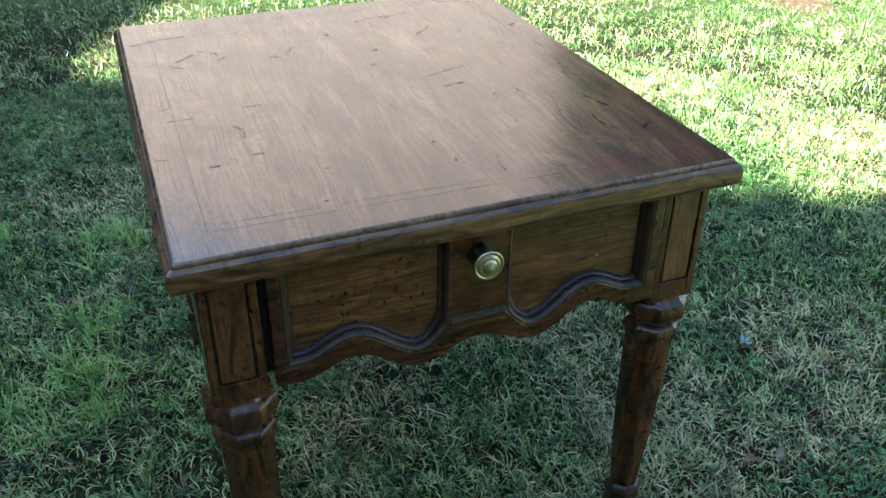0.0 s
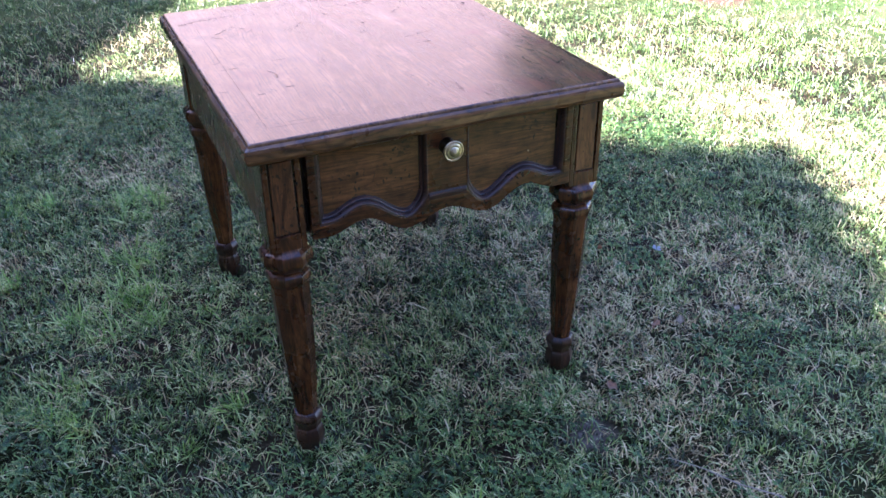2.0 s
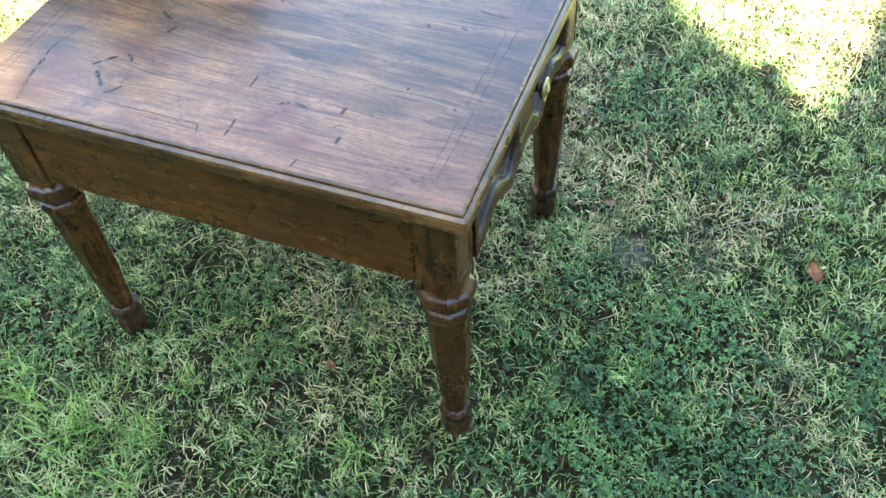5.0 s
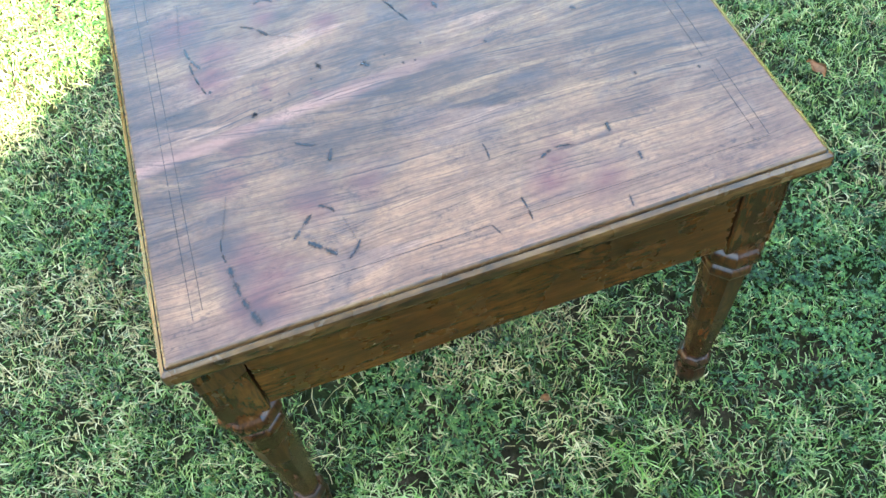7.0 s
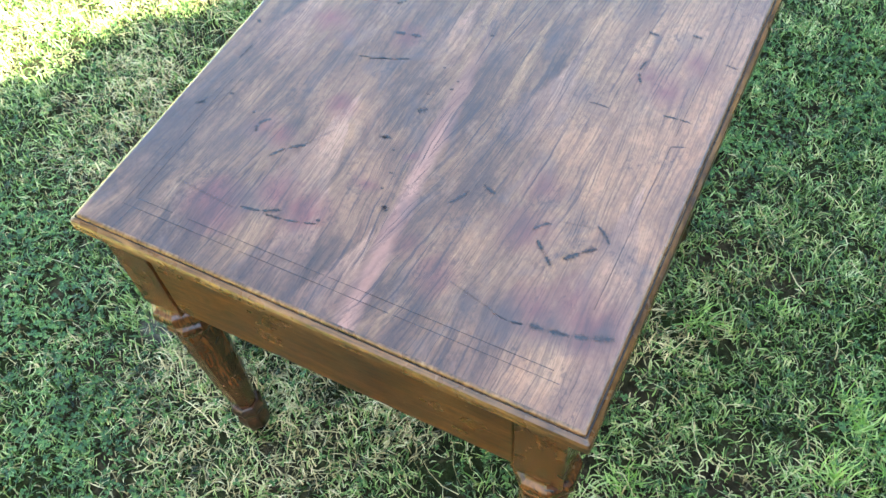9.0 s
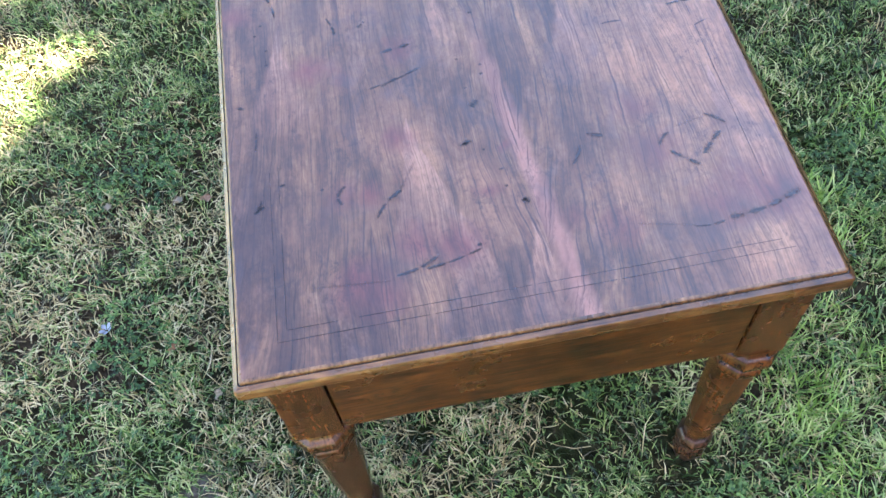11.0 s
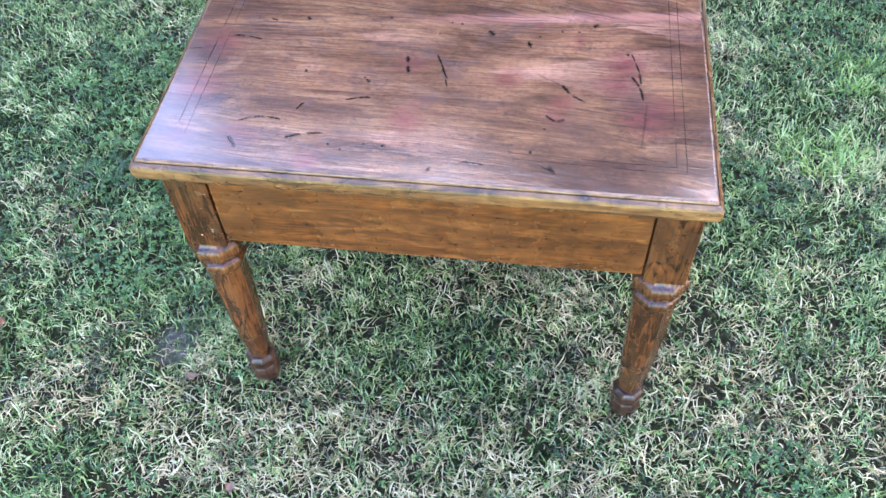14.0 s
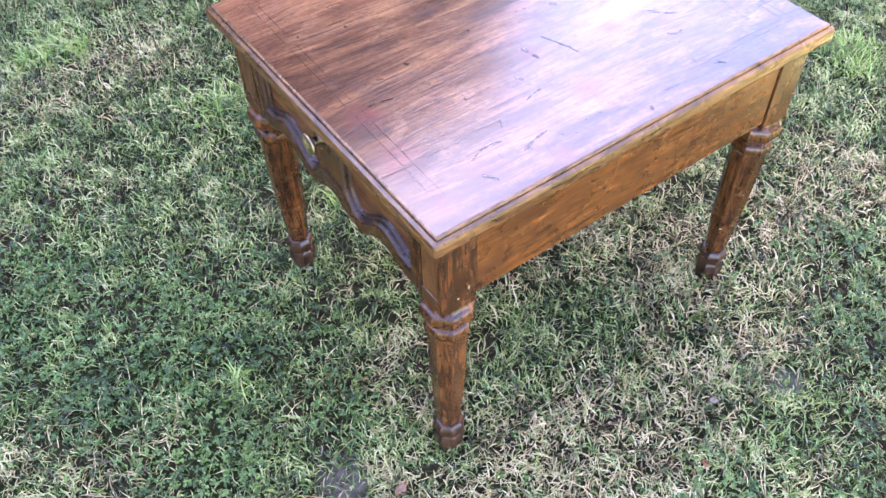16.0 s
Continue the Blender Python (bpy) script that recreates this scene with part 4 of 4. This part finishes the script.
for near, count in ((True, 372000), (False, 200000)):
    big = 1.0 if near else 1.35
    cuts = 3 if near else 2
    x, y, head, rng = tufts(count, 11, 0.011 * big, near, 11 + near)
    dry, clover, cover = dryness(x, y)
    k = rng.random(len(x)) < (1 - 0.6 * dry) * (1 - 0.3 * clover) * cover
    blades("grass", x[k], y[k], rng, (0.008 * big, 0.034 * big), (0.001 * big, 0.0027 * big), (5, 70), GREEN,
           "short green lawn grass, uneven and trodden", "grass", 0.6, head[k], cuts)
    x, y, head, rng = tufts(int(count * 0.66), 8, 0.012 * big, near, 21 + near)
    dry, clover, cover = dryness(x, y)
    k = rng.random(len(x)) < (0.08 + 0.78 * dry) * (1 - 0.7 * clover) * cover
    blades("dry_grass", x[k], y[k], rng, (0.008 * big, 0.036 * big), (0.001 * big, 0.0026 * big), (15, 78), STRAW,
           "dry straw-coloured grass curled in the lawn", "grass", 0.75, head[k], cuts)

# long wiry runners lying over the turf
x, y, rng = scatter(14000, True, 51)
dry, clover, cover = dryness(x, y)
k = rng.random(len(x)) < (0.15 + 0.6 * dry) * (1 - 0.8 * clover)
blades("grass_runner", x[k], y[k], rng, (0.03, 0.085), (0.0009, 0.0018), (45, 75), STRAW, "long wiry dry runners lying over the lawn", "grass", 0.35, None, 3)

x, y, head, rng = tufts(170000, 26, 0.014, True, 31)
fx, fy, fhead, rng = tufts(60000, 26, 0.02, False, 32)
x, y, head = np.concatenate((x, fx)), np.concatenate((y, fy)), np.concatenate((head, fhead))
k = rng.random(len(x)) < 2.0 * patches(x, y, LIME_SPOTS) * np.clip(2.4 * smooth_noise(x, y, 0.035, 33) - 0.4, 0, 1)
blades("young_grass", x[k], y[k], rng, (0.02, 0.058), (0.0014, 0.0032), (10, 60), LIME, "bright lime tufts of young grass", "grass", 0.45, head[k], 3)


def clover_leaves():
    """Three folded round leaflets on each stalk."""
    x, y, rng = scatter(170000, True, 41)
    k = rng.random(len(x)) < np.clip(patches(x, y, CLOVER_SPOTS) * 0.6 + 0.05, 0, 1) * (0.45 + 0.9 * smooth_noise(x, y, 0.05, 44))
    x, y = x[k], y[k]
    n = len(x)
    z = lay(x, y) + 0.006 + 0.02 * rng.random(n)
    size = 0.0022 + 0.0034 * rng.random(n) ** 1.5
    head = rng.random(n) * 2 * math.pi
    tip_x, tip_y = rng.normal(0, 0.25, n), rng.normal(0, 0.25, n)
    outline = ((0.0, 0.0, 0.0), (0.55, 0.5, 0.28), (1.05, 0.48, 0.3), (1.3, 0.22, 0.16), (1.18, 0.0, 0.0), (1.3, -0.22, 0.16), (1.05, -0.48, 0.3), (0.55, -0.5, 0.28))
    cols = []
    for leaf in range(3):
        a = head + leaf * 2 * math.pi / 3 + rng.normal(0, 0.15, n)
        for u, v, w in outline:
            dx, dy = size * (u * np.cos(a) - v * np.sin(a)), size * (u * np.sin(a) + v * np.cos(a))
            cols.append(np.stack((x + dx, y + dy, z + size * w * 0.5 + tip_x * dx + tip_y * dy), 1))
    verts = np.stack(cols, 1)
    base = np.arange(n)[:, None] * 24
    faces = []
    for leaf in range(3):
        o = leaf * 8
        faces.append(base + np.array([[o, o + 4, o + 3, o + 2]]))
        faces.append(base + np.array([[o, o + 2, o + 1, o + 1]])[:, :3])
        faces.append(base + np.array([[o, o + 6, o + 5, o + 4]]))
        faces.append(base + np.array([[o, o + 7, o + 6]]))
    stuff_mesh("clover", verts, faces, CLOVER, "low dark green clover growing through the lawn", "clover")


clover_leaves()


# ---- litter on the lawn ----
def fallen_leaf(x, y, size, turn, material, label, lift=0.022):
    b = bmesh.new()
    rows = []
    for k in range(7):
        s = k / 6
        w = size * 0.34 * math.sin(math.pi * min(1, s * 0.92 + 0.06)) ** 0.8
        zc = size * 0.12 * math.sin(3.0 * s)
        rows.append([b.verts.new((size * (s - 0.5), q * w, zc + abs(q) * size * 0.13 + 0.004 * math.sin(9 * s + q))) for q in (-1, -0.5, 0, 0.5, 1)])
    for a, c in zip(rows, rows[1:]):
        for i in range(4):
            b.faces.new((a[i], a[i + 1], c[i + 1], c[i]))
    bmesh.ops.solidify(b, geom=b.faces[:], thickness=0.0006)
    ob = part("fallen_leaf", b, material, None, label, True)
    ob.matrix_world = pose(x, y, lift, random.uniform(-18, 18), random.uniform(-18, 18), turn)
    return tagged(ob, category="leaf", group="fallen leaves")


def fallen_twig(points, radius, label):
    b = bmesh.new()
    rings = []
    for k, (x, y) in enumerate(points):
        r = radius * (1 - 0.6 * k / (len(points) - 1))
        rings.append([(x + r * math.cos(a), y + r * 0.7 * math.sin(a), 0.022 + 0.004 * math.sin(k * 2.1) + r * math.sin(a)) for a in (0, 1.26, 2.51, 3.77, 5.03)])
    loft(b, rings)
    return tagged(part("fallen_twig", b, TWIG, None, label), category="twig", group="fallen twigs")


fallen_leaf(0.212, -0.746, 0.042, 20, DEAD, "curled orange-brown dead leaf lying on the grass", 0.03)
fallen_leaf(-0.205, -0.062, 0.017, 80, DEAD, "small red-brown dead leaf under the table", 0.026)
fallen_leaf(0.49, -0.287, 0.022, 50, PALE, "bleached pale leaf lying on dry grass", 0.024)
fallen_leaf(0.61, -0.3, 0.02, 130, PALE, "bleached pale leaf lying on dry grass", 0.024)
fallen_leaf(0.266, -0.394, 0.022, 100, PINK, "small faded pinkish leaf lying on dry grass", 0.026)
fallen_leaf(0.441, -0.281, 0.021, 15, PINK, "small faded pinkish leaf lying on dry grass", 0.026)
fallen_leaf(0.498, -0.003, 0.016, 30, DEAD, "small orange-brown dead leaf in the grass", 0.028)
fallen_leaf(0.43, 0.087, 0.019, 70, PALE, "bleached pale leaf standing in dry grass", 0.026)
fallen_leaf(-0.691, 0.267, 0.026, 150, DEAD, "curled red-brown dead leaf lying on the grass", 0.028)
fallen_twig([(0.378, -0.752), (0.347, -0.7), (0.315, -0.652), (0.287, -0.61), (0.25, -0.57)], 0.0014, "thin bleached twig lying in the grass")
fallen_twig([(0.67, -0.46), (0.62, -0.5), (0.57, -0.51), (0.52, -0.54)], 0.0008, "thin bleached twig lying in the grass")

b = bmesh.new()
for k in range(5):
    a = 2 * math.pi * k / 5
    q = [b.verts.new((r * math.cos(a + d), r * math.sin(a + d), h)) for r, d, h in ((0.001, 0, 0), (0.009, 0.5, 0.004), (0.012, 0, 0.006), (0.009, -0.5, 0.004))]
    b.faces.new(q)
bmesh.ops.solidify(b, geom=b.faces[:], thickness=0.0005)
flower = part("flower", b, PETAL, None, "small pale blue flower lying in the grass")
flower.matrix_world = pose(0.605, -0.058, 0.026, 10, 8, 20)
tagged(flower, category="flower")


# ---- the tree whose shade lies over the table (it stands out of view towards the sun) ----
SHADE = ((0.30, -1.35), (0.58, -0.83), (0.73, -0.70), (0.91, -0.46), (1.08, -0.27), (1.22, -0.02), (1.3, 0.16), (1.23, 0.3), (1.08, 0.39), (0.91, 0.48), (0.77, 0.64),
         (0.54, 0.92), (0.36, 1.03), (0.02, 1.34), (-0.16, 1.56), (-0.42, 1.76), (-0.28, 1.98), (-0.2, 2.2), (0.1, 2.5), (0.0, 3.2), (-1.2, 3.8), (-3.2, 3.4), (-5.0, 1.4),
         (-5.0, -2.2), (-3.2, -3.5), (-1.2, -3.6), (0.3, -3.2), (0.25, -2.0))


def inside(x, y, poly):
    hit = np.zeros(len(x), bool)
    for (x0, y0), (x1, y1) in zip(poly, poly[1:] + poly[:1]):
        cross = ((y0 > y) != (y1 > y)) & (x < (x1 - x0) * (y - y0) / (y1 - y0 + 1e-12) + x0)
        hit ^= cross
    return hit


def shade_tree():
    tree = tagged(new("tree"), "broad leafy garden tree shading the lawn", "tree")
    rng = np.random.default_rng(71)
    n = 170000
    gx, gy = rng.uniform(-5.1, 1.3, n), rng.uniform(-3.9, 3.9, n)
    jx, jy = gx + rng.normal(0, 0.03, n), gy + rng.normal(0, 0.03, n)
    loose = np.clip(-0.6 - gx, 0, 1)
    jx, jy = jx + loose * 1.3 * (smooth_noise(gx, gy, 0.5, 73) - 0.5), jy + loose * 1.3 * (smooth_noise(gx, gy, 0.5, 74) - 0.5)
    k = inside(jx + 0.06, jy + 0.05, SHADE) & inside(jx + 0.06, jy - 0.05, SHADE)
    gx, gy = gx[k], gy[k]
    n = len(gx)
    edge = smooth_noise(gx, gy, 0.8, 72)
    s = np.array(SUN) / SUN.z
    h = np.maximum(0.1 + 0.5 * rng.random(n), (gx + 4.0 + 2.0 * rng.random(n)) / -s[0])
    thin = 153 - 24 * rng.random(n) ** 2.2
    for _ in range(50):
        side = np.degrees(np.arctan2(gy + s[1] * h, gx + s[0] * h)) % 360
        h = np.where(side < thin + 5 * edge, h + 0.2, h)
    k = side < 219 + 6 * edge
    gx, gy, h, n = gx[k], gy[k], h[k], int(k.sum())
    c = np.stack((gx + s[0] * h, gy + s[1] * h, h), 1)
    a, t, sz = rng.random(n) * 2 * math.pi, rng.normal(0, 0.5, n), 0.05 + 0.05 * rng.random(n)
    u = np.stack((np.cos(a) * np.cos(t), np.sin(a) * np.cos(t), np.sin(t)), 1) * sz[:, None]
    t2 = rng.normal(0, 0.5, n)
    v = np.stack((-np.sin(a) * np.cos(t2), np.cos(a) * np.cos(t2), np.sin(t2)), 1) * (0.5 * sz)[:, None]
    verts = np.stack((c - u, c + v * 0.8 - u * 0.1, c + u, c - v * 0.8 - u * 0.1), 1)
    crown = stuff_mesh("crown", verts, [np.arange(n)[:, None] * 4 + np.array([[0, 1, 2, 3]])], FOLIAGE, "", "")
    crown.parent = tree
    base = Vector((-5.2, 0.0, 0))
    b = bmesh.new()
    loft(b, [[(base.x + 0.1 * math.sin(q * 2) + r * math.cos(i * math.pi / 5), base.y + r * math.sin(i * math.pi / 5), z) for i in range(10)]
             for q, (r, z) in enumerate(((0.36, -0.1), (0.26, 0.5), (0.22, 2.2), (0.18, 4.2), (0.12, 6.2), (0.05, 8.2)))])
    part("trunk", b, BARK, tree, "", True)
    for k in range(7):
        a = k * 0.9 + 0.3
        b = bmesh.new()
        loft(b, [[(base.x + math.cos(a) * q * 0.55 + r * math.cos(i * 1.047), base.y + math.sin(a) * q * 0.55 + r * math.sin(i * 1.047), 2.6 + 0.55 * k + 0.5 * q)
                  for i in range(6)] for q, r in ((0, 0.09), (1, 0.07), (2, 0.05), (3, 0.03), (4, 0.012))])
        part("limb", b, BARK, tree, "", True)


shade_tree()


def mirrored_tree(x, y, height, radius):
    """Dense unseen tree added past the wall's end, to darken the lacquer's reflection."""
    tree = tagged(new("tree"), "added dense dark green tree out of view, darkening the top's reflection", "tree")
    rng = np.random.default_rng(81)
    n = 26000
    a, e = rng.random(n) * 2 * math.pi, np.arcsin(rng.uniform(-1, 1, n))
    lumps = 0.72 + 0.5 * smooth_noise(a * 3, e * 3, 1.0, 82)
    r = radius * lumps * (0.55 + 0.45 * rng.random(n) ** 0.5)
    c = np.stack((x + r * np.cos(e) * np.cos(a), y + r * np.cos(e) * np.sin(a), height * 0.52 + r * np.sin(e) * height * 0.48 / radius), 1)
    p, t, sz = rng.random(n) * 2 * math.pi, rng.normal(0, 0.6, n), 0.05 + 0.06 * rng.random(n)
    u = np.stack((np.cos(p) * np.cos(t), np.sin(p) * np.cos(t), np.sin(t)), 1) * sz[:, None]
    v = np.stack((-np.sin(p), np.cos(p), rng.normal(0, 0.6, n)), 1) * (0.45 * sz)[:, None]
    verts = np.stack((c - u, c + v - u * 0.1, c + u, c - v - u * 0.1), 1)
    crown = stuff_mesh("crown", verts, [np.arange(n)[:, None] * 4 + np.array([[0, 1, 2, 3]])], FOLIAGE, "", "")
    crown.parent = tree
    b = bmesh.new()
    loft(b, [[(x + 0.05 * math.sin(q) + r * math.cos(i * 0.785), y + r * math.sin(i * 0.785), z) for i in range(8)]
             for q, (r, z) in enumerate(((0.2, -0.1), (0.14, 0.3), (0.11, 1.2), (0.08, height * 0.5), (0.03, height * 0.8)))])
    part("trunk", b, BARK, tree, "", True)


mirrored_tree(4.5, 4.3, 4.7, 1.6)


# ---- unseen plain sunlit wall across the lawn, added to tint the top's reflection ----
def mirrored_wall():
    b = bmesh.new()
    add_box(b, (-6.0, 0.0, -0.2), (2.2, 0.3, 6.4), 0.02)
    wall = part("wall_north", b, STUCCO, None, "added plain tan stucco wall out of view, sunlit to tint the top's reflection")
    wall.matrix_world = pose(2.5, 7.6, 0, 0, 0, -45)
    tagged(wall, category="wall", kind="structure")


mirrored_wall()


# ---- unseen dark board fences, added behind walk and past tree to dim skylight ----
def sky_blocker(name, x0, x1, y, height):
    b = bmesh.new()
    add_box(b, (x0, y, -0.2), (x1, y + 0.15, height), 0.01)
    wall = part(name, b, SKY_BLOCKER, None, "added plain dark board fence out of view, blocking skylight")
    tagged(wall, category="fence", kind="structure")


sky_blocker("wall_south", -5.8, 3.2, -3.75, 2.6)
sky_blocker("wall_west", -6.5, -0.8, 3.6, 2.6)
